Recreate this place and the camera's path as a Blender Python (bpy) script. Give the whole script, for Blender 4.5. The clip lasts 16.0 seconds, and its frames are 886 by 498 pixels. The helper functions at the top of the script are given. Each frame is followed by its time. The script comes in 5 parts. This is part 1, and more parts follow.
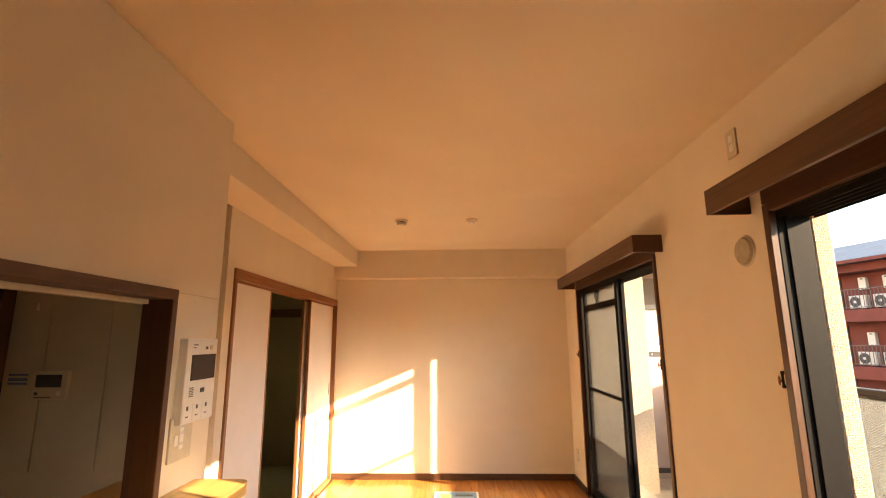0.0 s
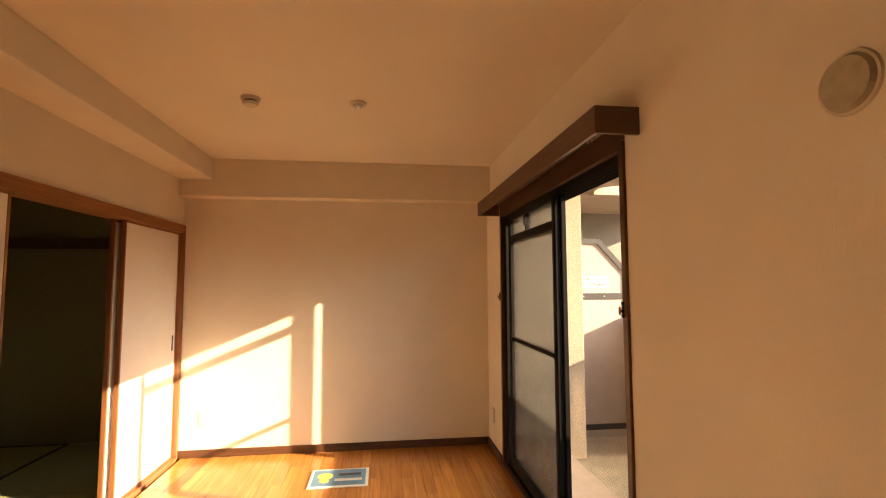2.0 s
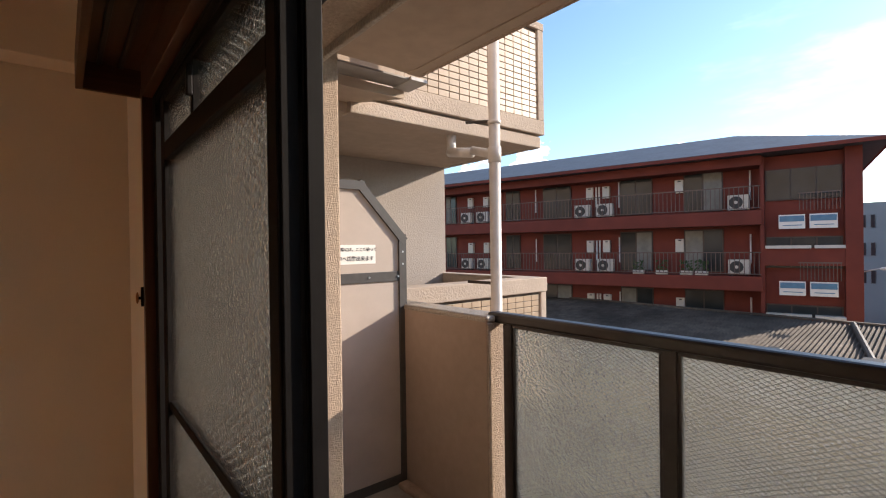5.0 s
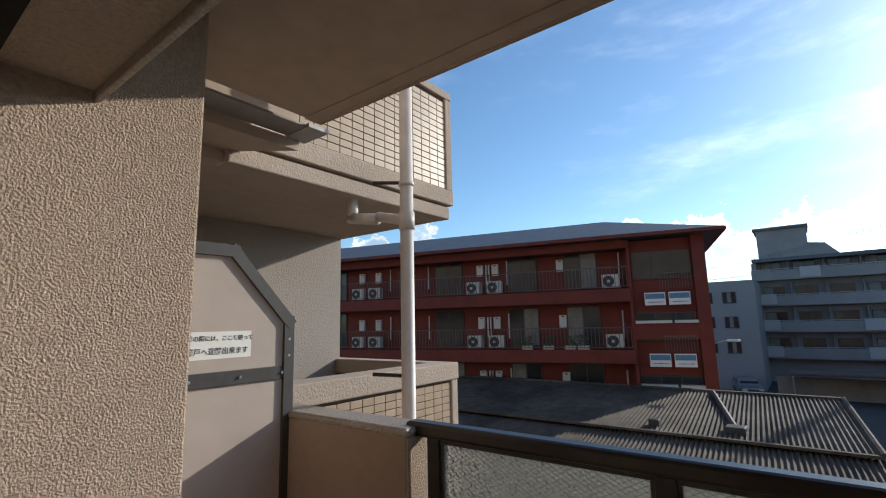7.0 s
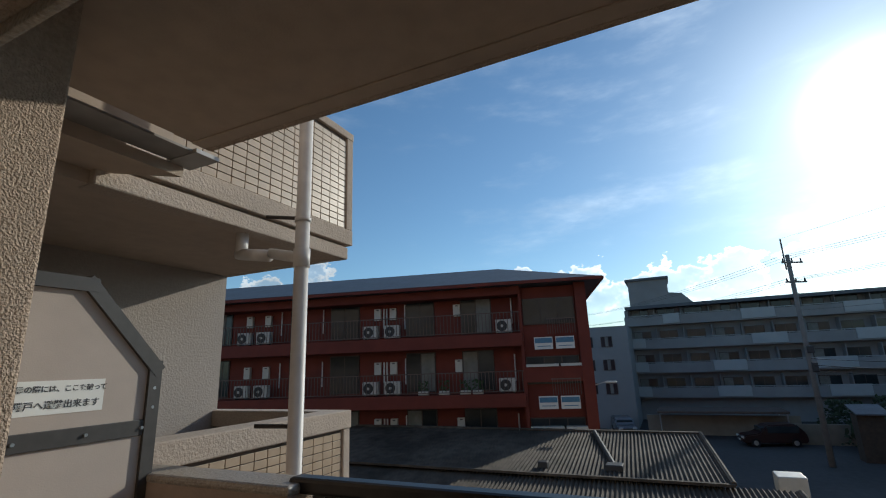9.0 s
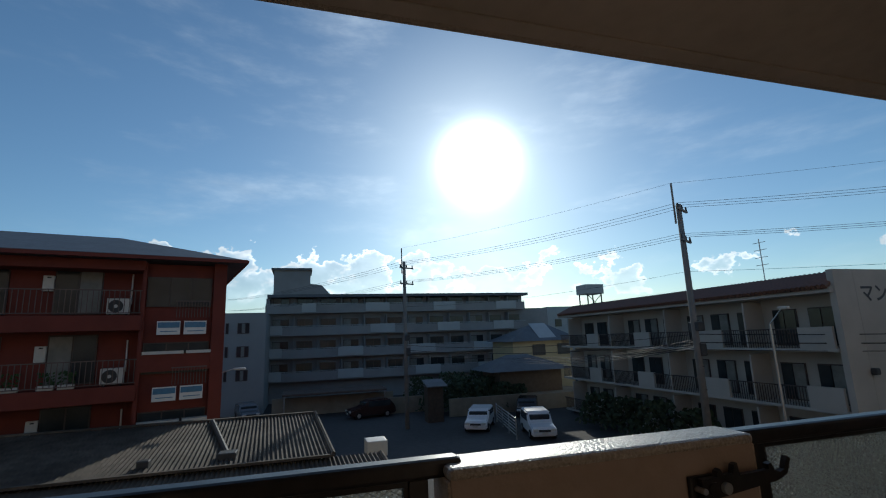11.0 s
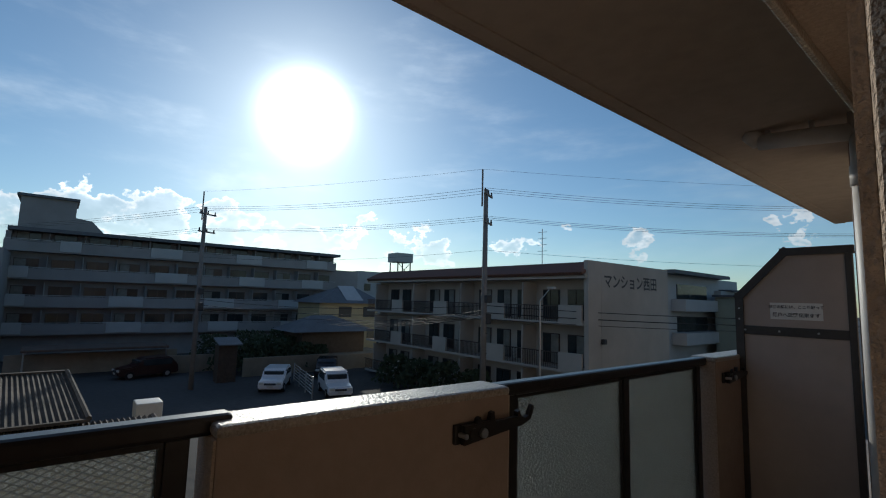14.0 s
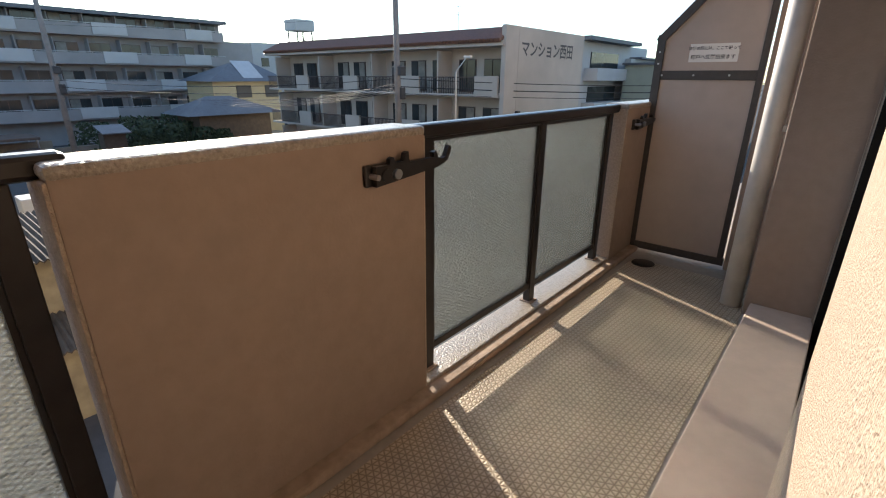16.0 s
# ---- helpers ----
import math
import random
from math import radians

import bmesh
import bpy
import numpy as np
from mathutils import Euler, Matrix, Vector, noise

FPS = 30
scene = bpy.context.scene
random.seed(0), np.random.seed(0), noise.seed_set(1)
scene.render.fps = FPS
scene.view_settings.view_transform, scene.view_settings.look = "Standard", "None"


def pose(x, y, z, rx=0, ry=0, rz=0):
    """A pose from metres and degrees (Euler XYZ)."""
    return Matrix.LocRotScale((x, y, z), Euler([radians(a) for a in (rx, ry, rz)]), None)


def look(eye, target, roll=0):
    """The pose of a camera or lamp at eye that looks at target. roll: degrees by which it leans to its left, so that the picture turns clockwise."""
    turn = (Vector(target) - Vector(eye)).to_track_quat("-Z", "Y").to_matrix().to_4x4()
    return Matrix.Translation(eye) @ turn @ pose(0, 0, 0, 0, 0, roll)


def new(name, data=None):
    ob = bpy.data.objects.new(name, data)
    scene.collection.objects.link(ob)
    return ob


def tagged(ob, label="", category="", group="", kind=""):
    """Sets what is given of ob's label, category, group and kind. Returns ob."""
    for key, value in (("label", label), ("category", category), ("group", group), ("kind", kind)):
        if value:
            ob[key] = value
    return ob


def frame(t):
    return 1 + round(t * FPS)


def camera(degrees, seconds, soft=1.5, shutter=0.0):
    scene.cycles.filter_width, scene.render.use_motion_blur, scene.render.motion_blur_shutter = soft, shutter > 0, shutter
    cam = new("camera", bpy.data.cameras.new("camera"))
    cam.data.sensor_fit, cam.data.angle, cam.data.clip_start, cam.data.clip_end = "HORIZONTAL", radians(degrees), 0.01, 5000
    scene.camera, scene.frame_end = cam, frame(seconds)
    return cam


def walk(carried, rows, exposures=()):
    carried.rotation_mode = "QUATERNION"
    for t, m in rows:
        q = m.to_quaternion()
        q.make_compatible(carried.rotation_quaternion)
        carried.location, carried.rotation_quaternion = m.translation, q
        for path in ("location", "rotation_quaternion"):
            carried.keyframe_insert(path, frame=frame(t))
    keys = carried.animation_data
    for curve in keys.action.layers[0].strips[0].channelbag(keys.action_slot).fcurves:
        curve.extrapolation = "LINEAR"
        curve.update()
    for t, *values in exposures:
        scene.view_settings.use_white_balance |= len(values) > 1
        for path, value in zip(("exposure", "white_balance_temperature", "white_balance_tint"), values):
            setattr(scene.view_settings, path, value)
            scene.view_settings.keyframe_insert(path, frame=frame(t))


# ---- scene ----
PATH = [
    (0, (0.16, -0.009, 1.43), (0.1, 1.954, 1.809), -0.3),
    (0.5, (0.238, 0.188, 1.418), (0.216, 2.162, 1.736), -0.6),
    (1, (0.308, 0.463, 1.405), (0.294, 2.446, 1.669), 0.1),
    (1.5, (0.348, 0.786, 1.405), (0.446, 2.772, 1.623), 0.3),
    (2, (0.426, 1.129, 1.384), (0.682, 3.108, 1.53), -0.2),
    (2.5, (0.506, 1.501, 1.388), (0.854, 3.468, 1.486), -0.3),
    (3, (0.565, 1.872, 1.386), (1.111, 3.795, 1.428), -1.1),
    (3.5, (0.715, 2.189, 1.385), (1.438, 4.053, 1.376), -1.5),
    (4, (0.847, 2.511, 1.379), (1.738, 4.301, 1.342), -0.9),
    (4.5, (0.996, 2.751, 1.398), (2.093, 4.423, 1.359), -1.1),
    (5, (1.141, 2.972, 1.423), (2.404, 4.522, 1.415), -0.8),
    (7.5, (1.427, 3.419, 1.461), (3.024, 4.564, 1.834), -1.7),
    (8, (1.426, 3.422, 1.463), (3.047, 4.515, 1.882), -1.9),
    (10.5, (1.49, 3.34, 1.419), (3.437, 3.177, 1.851), -2.5),
    (11, (1.464, 3.277, 1.422), (3.344, 2.707, 1.795), -2.1),
    (11.5, (1.461, 3.257, 1.417), (3.255, 2.434, 1.742), -1.2),
    (12, (1.465, 3.241, 1.409), (3.161, 2.218, 1.687), -0.5),
    (12.5, (1.47, 3.229, 1.405), (3.091, 2.083, 1.652), 0.1),
    (13, (1.473, 3.224, 1.405), (3.045, 2.01, 1.638), 0.4),
    (13.5, (1.478, 3.227, 1.404), (3.027, 1.981, 1.628), 1.1),
    (14, (1.484, 3.227, 1.401), (3.024, 1.969, 1.617), 1.6),
    (14.5, (1.5, 3.222, 1.395), (3.035, 1.946, 1.507), 1.9),
    (15, (1.548, 3.172, 1.346), (3.038, 1.85, 1.169), 1.3),
    (15.5, (1.6, 3.111, 1.279), (2.952, 1.729, 0.766), 0.9),
    (16, (1.614, 3.078, 1.243), (2.828, 1.646, 0.552), 0.3),
]
EXPOSURES = [(0, 2.75, 8600, 15), (1.5, 2.45, 8800, 16), (2.5, 1.95, 8900, 16), (3.5, 2.0, 8500, 21), (4.2, 1.86, 7450, 20), (4.6, 1.35, 6950, 16), (5, 0.8, 6500, 15), (7.5, -0.13, 5850, 6), (10.5, -1.05, 5650, 3), (14, -1.1, 5700, 4), (15.1, -1.0, 5750, 5), (15.6, 0.1, 6100, 8), (16, 1.02, 6350, 10)]
cam = camera(86.9, 16.0, soft=1.1)
walk(cam, [(t, look(eye, target, roll)) for t, eye, target, roll in PATH], EXPOSURES)

# ---- sky and sun ----
SUN_WAY = Vector((0.867, -0.348, 0.357)).normalized()
world = bpy.data.worlds.new("sky")
scene.world = world
world.use_nodes = True
wn, wl = world.node_tree.nodes, world.node_tree.links
wn.clear()
sky = wn.new("ShaderNodeTexSky")
sky.sky_type = "NISHITA"
sky.sun_disc = False
sky.sun_elevation = math.asin(SUN_WAY.z)
sky.sun_rotation = math.atan2(SUN_WAY.x, SUN_WAY.y)
sky.air_density, sky.dust_density, sky.ozone_density = 1.0, 0.3, 1.7
back = wn.new("ShaderNodeBackground")
back.inputs["Strength"].default_value = 0.15
wout = wn.new("ShaderNodeOutputWorld")


def wmath(op, a, b=None):
    k = wn.new("ShaderNodeMath")
    k.operation = op
    for i, v in enumerate((a, b)):
        if v is None:
            continue
        if isinstance(v, (int, float)):
            k.inputs[i].default_value = v
        else:
            wl.new(v, k.inputs[i])
    return k.outputs[0]


def wrange(value, a, b, c, d):
    k = wn.new("ShaderNodeMapRange")
    k.interpolation_type = "SMOOTHSTEP"
    for i, v in zip(("From Min", "From Max", "To Min", "To Max"), (a, b, c, d)):
        k.inputs[i].default_value = v
    wl.new(value, k.inputs["Value"])
    return k.outputs["Result"]


def wnoise(scale, detail, stretch, rough=0.55):
    mp = wn.new("ShaderNodeMapping")
    mp.inputs["Scale"].default_value = stretch
    wl.new(way.outputs["Generated"], mp.inputs["Vector"])
    k = wn.new("ShaderNodeTexNoise")
    k.inputs["Scale"].default_value, k.inputs["Detail"].default_value, k.inputs["Roughness"].default_value = scale, detail, rough
    wl.new(mp.outputs["Vector"], k.inputs["Vector"])
    return k.outputs["Fac"]


way = wn.new("ShaderNodeTexCoord")
split = wn.new("ShaderNodeSeparateXYZ")
wl.new(way.outputs["Generated"], split.inputs["Vector"])
high = split.outputs["Z"]
# heaped clouds low over the roofs, thin veils above
heap = wmath("SUBTRACT", wnoise(9.0, 12.0, (1, 1, 1.4), 0.56), wrange(high, 0.12, 0.30, 0.0, 0.46))
heap = wmath("SUBTRACT", heap, wrange(split.outputs["Y"], -0.60, -0.25, 0.16, 0.0))
core = wrange(heap, 0.42, 0.50, 1.2, 0.8)
rim = wrange(heap, 0.425, 0.475, 1.0, 0.42)
heap = wmath("MULTIPLY", wmath("MULTIPLY", wrange(heap, 0.405, 0.425, 0.0, 1.0), rim), wrange(high, 0.0, 0.03, 0.0, 1.0))
veil = wmath("MULTIPLY", wrange(wnoise(1.7, 6.0, (1.0, 1.4, 5.0), 0.6), 0.45, 0.80, 0.0, 0.30), wrange(high, 0.02, 0.2, 0.0, 1.0))
cover = wmath("MAXIMUM", wmath("MULTIPLY", heap, wrange(high, 0.02, 0.16, 0.35, 0.9)), veil)
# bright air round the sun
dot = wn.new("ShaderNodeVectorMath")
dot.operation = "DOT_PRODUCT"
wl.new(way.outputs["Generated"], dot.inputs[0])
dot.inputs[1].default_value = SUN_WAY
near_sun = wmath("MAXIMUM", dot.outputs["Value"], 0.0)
# clouds are brightest near the sun
lit = wmath("ADD", 6.5, wmath("MULTIPLY", wmath("POWER", near_sun, 5.0), 11.0))
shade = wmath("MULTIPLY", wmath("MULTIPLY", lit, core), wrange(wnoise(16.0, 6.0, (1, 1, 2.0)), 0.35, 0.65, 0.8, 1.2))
cloud = wn.new("ShaderNodeCombineXYZ")
for i, k in enumerate((1.0, 0.98, 0.95)):
    wl.new(wmath("MULTIPLY", shade, k), cloud.inputs[i])
mix = wn.new("ShaderNodeMix")
mix.data_type = "RGBA"
wl.new(cover, mix.inputs["Factor"])
clear_air = wn.new("ShaderNodeVectorMath")
clear_air.operation = "MULTIPLY"
wl.new(sky.outputs["Color"], clear_air.inputs[0])
clear_air.inputs[1].default_value = (0.94, 1.06, 1.11)
wl.new(clear_air.outputs["Vector"], mix.inputs["A"])
wl.new(cloud.outputs["Vector"], mix.inputs["B"])
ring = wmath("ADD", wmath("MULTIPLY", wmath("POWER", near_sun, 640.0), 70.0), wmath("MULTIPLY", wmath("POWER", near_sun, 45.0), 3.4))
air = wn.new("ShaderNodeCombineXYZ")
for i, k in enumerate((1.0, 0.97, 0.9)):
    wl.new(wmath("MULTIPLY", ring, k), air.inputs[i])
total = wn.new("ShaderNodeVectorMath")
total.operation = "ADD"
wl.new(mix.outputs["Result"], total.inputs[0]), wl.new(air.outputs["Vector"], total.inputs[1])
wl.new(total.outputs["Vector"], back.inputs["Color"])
wl.new(back.outputs["Background"], wout.inputs["Surface"])

sun_data = bpy.data.lights.new("sun", "SUN")
sun_data.energy, sun_data.angle, sun_data.color = 4.5, radians(0.5), (1.0, 0.87, 0.70)
sun = new("sun", sun_data)
sun.matrix_world = look(SUN_WAY * 60, (0, 0, 0))


# ---- materials ----
def material(name, colour, rough=0.6, metal=0.0, vary=0.1, scale=8.0, bump=0.0, bump_scale=200.0, per_object=0.0, specular=0.5, stain=0.0, stain_scale=1.2, upright=1.0):
    """A painted or mineral surface: base colour with variation at two scales and a fine relief, in metres."""
    m = bpy.data.materials.new(name)
    m.use_nodes = True
    n, l = m.node_tree.nodes, m.node_tree.links
    b = n["Principled BSDF"]
    b.inputs["Roughness"].default_value, b.inputs["Metallic"].default_value = rough, metal
    b.inputs["Specular IOR Level"].default_value = specular
    co = n.new("ShaderNodeNewGeometry")
    out = None

    def level(size, amount, lo, hi, detail=4.0):
        t = n.new("ShaderNodeTexNoise")
        t.inputs["Scale"].default_value, t.inputs["Detail"].default_value = size, detail
        l.new(co.outputs["Position"], t.inputs["Vector"])
        r = n.new("ShaderNodeMapRange")
        r.inputs["From Min"].default_value, r.inputs["From Max"].default_value = lo, hi
        r.inputs["To Min"].default_value, r.inputs["To Max"].default_value = 1 - amount, 1 + amount
        l.new(t.outputs["Fac"], r.inputs["Value"])
        return r.outputs["Result"]

    value = level(scale, vary, 0.3, 0.7)
    for more in ((level(stain_scale, stain, 0.35, 0.65, 8.0) if stain else None), "object" if per_object else None):
        if more is None:
            continue
        if more == "object":
            info = n.new("ShaderNodeObjectInfo")
            r = n.new("ShaderNodeMapRange")
            r.inputs["To Min"].default_value, r.inputs["To Max"].default_value = 1 - per_object, 1 + per_object
            l.new(info.outputs["Random"], r.inputs["Value"])
            more = r.outputs["Result"]
        x = n.new("ShaderNodeMath")
        x.operation = "MULTIPLY"
        l.new(value, x.inputs[0]), l.new(more, x.inputs[1])
        value = x.outputs[0]
    mul = n.new("ShaderNodeVectorMath")
    mul.operation = "SCALE"
    mul.inputs[0].default_value = colour
    l.new(value, mul.inputs["Scale"])
    l.new(mul.outputs["Vector"], b.inputs["Base Color"])
    if bump:
        t = n.new("ShaderNodeTexNoise")
        t.inputs["Scale"].default_value, t.inputs["Detail"].default_value = bump_scale, 3.0
        mp = n.new("ShaderNodeMapping")
        mp.inputs["Scale"].default_value = (1, 1, upright)
        l.new(co.outputs["Position"], mp.inputs["Vector"]), l.new(mp.outputs["Vector"], t.inputs["Vector"])
        bp = n.new("ShaderNodeBump")
        bp.inputs["Distance"].default_value, bp.inputs["Strength"].default_value = bump, 1.0
        l.new(t.outputs["Fac"], bp.inputs["Height"])
        l.new(bp.outputs["Normal"], b.inputs["Normal"])
    return m


def wood(name, colour, rough=0.35, along=1, per_object=0.12, grain=0.25):
    """Stained or lacquered wood whose grain runs along one axis of the world."""
    m = bpy.data.materials.new(name)
    m.use_nodes = True
    n, l = m.node_tree.nodes, m.node_tree.links
    b = n["Principled BSDF"]
    b.inputs["Roughness"].default_value = rough
    geo = n.new("ShaderNodeNewGeometry")
    mp = n.new("ShaderNodeMapping")
    s = [55.0, 55.0, 55.0]
    s[along] = 2.2
    mp.inputs["Scale"].default_value = s
    l.new(geo.outputs["Position"], mp.inputs["Vector"])
    info = n.new("ShaderNodeObjectInfo")
    comb = n.new("ShaderNodeCombineXYZ")
    k = n.new("ShaderNodeMath")
    k.operation = "MULTIPLY"
    k.inputs[1].default_value = 40.0
    l.new(info.outputs["Random"], k.inputs[0])
    for i in range(3):
        l.new(k.outputs[0], comb.inputs[i])
    l.new(comb.outputs["Vector"], mp.inputs["Location"])
    t = n.new("ShaderNodeTexNoise")
    t.inputs["Scale"].default_value, t.inputs["Detail"].default_value, t.inputs["Distortion"].default_value = 1.0, 6.0, 0.6
    l.new(mp.outputs["Vector"], t.inputs["Vector"])
    r = n.new("ShaderNodeMapRange")
    r.inputs["From Min"].default_value, r.inputs["From Max"].default_value = 0.3, 0.7
    r.inputs["To Min"].default_value, r.inputs["To Max"].default_value = 1 - grain, 1 + grain
    l.new(t.outputs["Fac"], r.inputs["Value"])
    q = n.new("ShaderNodeMapRange")
    q.inputs["To Min"].default_value, q.inputs["To Max"].default_value = 1 - per_object, 1 + per_object
    l.new(info.outputs["Random"], q.inputs["Value"])
    x = n.new("ShaderNodeMath")
    x.operation = "MULTIPLY"
    l.new(r.outputs["Result"], x.inputs[0]), l.new(q.outputs["Result"], x.inputs[1])
    mul = n.new("ShaderNodeVectorMath")
    mul.operation = "SCALE"
    mul.inputs[0].default_value = colour
    l.new(x.outputs[0], mul.inputs["Scale"])
    l.new(mul.outputs["Vector"], b.inputs["Base Color"])
    bp = n.new("ShaderNodeBump")
    bp.inputs["Distance"].default_value, bp.inputs["Strength"].default_value = 0.0006, 0.6
    l.new(t.outputs["Fac"], bp.inputs["Height"])
    l.new(bp.outputs["Normal"], b.inputs["Normal"])
    return m


def figured_glass(name, tint, clear, milk, cell, relief, rough=0.08, wire=0.0, gloss=1.45, blur=0.10, wires=11.0):
    """Patterned glass: part of the light goes straight on, part is scattered, over a hammered relief."""
    m = bpy.data.materials.new(name)
    m.use_nodes = True
    n, l = m.node_tree.nodes, m.node_tree.links
    n.clear()
    out = n.new("ShaderNodeOutputMaterial")
    geo = n.new("ShaderNodeNewGeometry")
    v = n.new("ShaderNodeTexVoronoi")
    v.feature = "SMOOTH_F1"
    v.inputs["Scale"].default_value = 1 / cell
    l.new(geo.outputs["Position"], v.inputs["Vector"])
    bp = n.new("ShaderNodeBump")
    bp.inputs["Distance"].default_value = relief
    l.new(v.outputs["Distance"], bp.inputs["Height"])
    tr = n.new("ShaderNodeBsdfTransparent")
    tr.inputs["Color"].default_value = (*tint, 1)
    re = n.new("ShaderNodeBsdfRefraction")
    re.inputs["IOR"].default_value, re.inputs["Roughness"].default_value = 1.15, blur
    re.inputs["Color"].default_value = (*tint, 1)
    tl = n.new("ShaderNodeBsdfTranslucent")
    tl.inputs["Color"].default_value = (*[0.85 * c for c in tint], 1)
    gl = n.new("ShaderNodeBsdfGlossy")
    gl.inputs["Roughness"].default_value = rough
    for s in (re, tl, gl):
        l.new(bp.outputs["Normal"], s.inputs["Normal"])
    m1, m2, m3 = (n.new("ShaderNodeMixShader") for _ in range(3))
    m1.inputs["Fac"].default_value = milk
    l.new(re.outputs["BSDF"], m1.inputs[1]), l.new(tl.outputs["BSDF"], m1.inputs[2])
    m2.inputs["Fac"].default_value = clear
    l.new(m1.outputs["Shader"], m2.inputs[1]), l.new(tr.outputs["BSDF"], m2.inputs[2])
    fr = n.new("ShaderNodeFresnel")
    fr.inputs["IOR"].default_value = gloss
    l.new(bp.outputs["Normal"], fr.inputs["Normal"])
    l.new(fr.outputs["Fac"], m3.inputs["Fac"])
    l.new(m2.outputs["Shader"], m3.inputs[1]), l.new(gl.outputs["BSDF"], m3.inputs[2])
    last = m3.outputs["Shader"]
    if wire:
        lines = []
        for turn in (-62, -118):
            mp = n.new("ShaderNodeMapping")
            mp.inputs["Rotation"].default_value = (radians(turn), 0, 0)
            l.new(geo.outputs["Position"], mp.inputs["Vector"])
            w = n.new("ShaderNodeTexWave")
            w.bands_direction = "Y"
            w.inputs["Scale"].default_value, w.inputs["Distortion"].default_value = wires, 0.4
            l.new(mp.outputs["Vector"], w.inputs["Vector"])
            lines.append(w.outputs["Fac"])
        top = n.new("ShaderNodeMath")
        top.operation = "MAXIMUM"
        l.new(lines[0], top.inputs[0]), l.new(lines[1], top.inputs[1])
        thin = n.new("ShaderNodeMapRange")
        thin.inputs["From Min"].default_value, thin.inputs["From Max"].default_value, thin.inputs["To Max"].default_value = 0.955, 0.99, wire
        l.new(top.outputs[0], thin.inputs["Value"])
        steel = n.new("ShaderNodeBsdfDiffuse")
        steel.inputs["Color"].default_value = (0.22, 0.22, 0.21, 1)
        m4 = n.new("ShaderNodeMixShader")
        l.new(thin.outputs["Result"], m4.inputs["Fac"])
        l.new(last, m4.inputs[1]), l.new(steel.outputs["BSDF"], m4.inputs[2])
        last = m4.outputs["Shader"]
    l.new(last, out.inputs["Surface"])
    return m


WALLPAPER = material("cream wallpaper", (0.78, 0.69, 0.56), 0.85, vary=0.03, scale=3, bump=0.0005, bump_scale=420, specular=0.2, upright=0.06)
CEILING_PAPER = material("ceiling paper", (0.80, 0.70, 0.56), 0.9, vary=0.03, scale=2, bump=0.0006, bump_scale=350, specular=0.2)
PLANK_GAP = material("plank joint", (0.10, 0.04, 0.012), 0.7)
FLOORBOARD = wood("orange lacquered floorboard", (0.45, 0.18, 0.048), 0.22, 1, 0.14, 0.22)
DARK_WOOD_Y = wood("dark brown stained wood lengthways", (0.085, 0.036, 0.017), 0.42, 1, 0.08, 0.3)
DARK_WOOD_Z = wood("dark brown stained wood upright", (0.085, 0.036, 0.017), 0.42, 2, 0.08, 0.3)
DARK_WOOD_X = wood("dark brown stained wood across", (0.085, 0.036, 0.017), 0.42, 0, 0.08, 0.3)
RED_WOOD_Y = wood("reddish brown wood lengthways", (0.26, 0.105, 0.04), 0.45, 1, 0.08, 0.25)
RED_WOOD_Z = wood("reddish brown wood upright", (0.26, 0.105, 0.04), 0.45, 2, 0.08, 0.25)
OAK = wood("honey coloured wood", (0.62, 0.36, 0.12), 0.3, 1, 0.05, 0.15)
FUSUMA = material("white door paper", (0.82, 0.78, 0.74), 0.8, vary=0.02, scale=6, bump=0.0003, bump_scale=500, specular=0.2)
BLACK_METAL = material("black brown anodised aluminium", (0.010, 0.0085, 0.008), 0.6, 0.0, vary=0.15, scale=30, bump=0.0001, bump_scale=900, specular=0.1)
RAIL_METAL = material("dark bronze aluminium", (0.036, 0.031, 0.029), 0.35, 0.4, vary=0.15, scale=25, bump=0.0001, bump_scale=800)
STEEL = material("bright steel", (0.5, 0.5, 0.5), 0.35, 0.9, vary=0.1, scale=40)
RUBBER = material("black rubber", (0.012, 0.012, 0.012), 0.8)
PLASTIC = material("ivory plastic", (0.62, 0.55, 0.42), 0.45, vary=0.04, scale=30)
WHITE_PLASTIC = material("white plastic", (0.80, 0.78, 0.74), 0.4, vary=0.03, scale=30)
SCREEN = material("dark grey screen", (0.05, 0.05, 0.055), 0.15)
GREY_PRINT = material("dark grey print", (0.06, 0.06, 0.065), 0.6)
STUCCO = material("beige sprayed stucco", (0.48, 0.372, 0.285), 0.9, vary=0.13, scale=90, bump=0.009, bump_scale=185, stain=0.06, specular=0.2)
SMOOTH_PAINT = material("beige painted concrete", (0.335, 0.248, 0.195), 0.8, vary=0.05, scale=20, bump=0.0012, bump_scale=90, stain=0.07, specular=0.3)
SOFFIT_PAINT = material("beige soffit paint", (0.47, 0.38, 0.30), 0.85, vary=0.06, scale=12, bump=0.0008, bump_scale=120, stain=0.06, specular=0.2)
COPING = material("pale granular coping", (0.36, 0.30, 0.235), 0.30, vary=0.25, scale=110, bump=0.006, bump_scale=95, specular=0.7)
CURB = material("weathered mortar kerb", (0.36, 0.265, 0.20), 0.85, vary=0.15, scale=25, bump=0.003, bump_scale=70, stain=0.15, stain_scale=4)
STEP_PAINT = material("pinkish beige mortar step", (0.52, 0.40, 0.32), 0.75, vary=0.05, scale=14, bump=0.0008, bump_scale=60, stain=0.06, stain_scale=3)
GREY_FLOOR = material("grey painted balcony floor", (0.34, 0.30, 0.26), 0.75, vary=0.07, scale=30, bump=0.0008, bump_scale=150, stain=0.1, stain_scale=3)
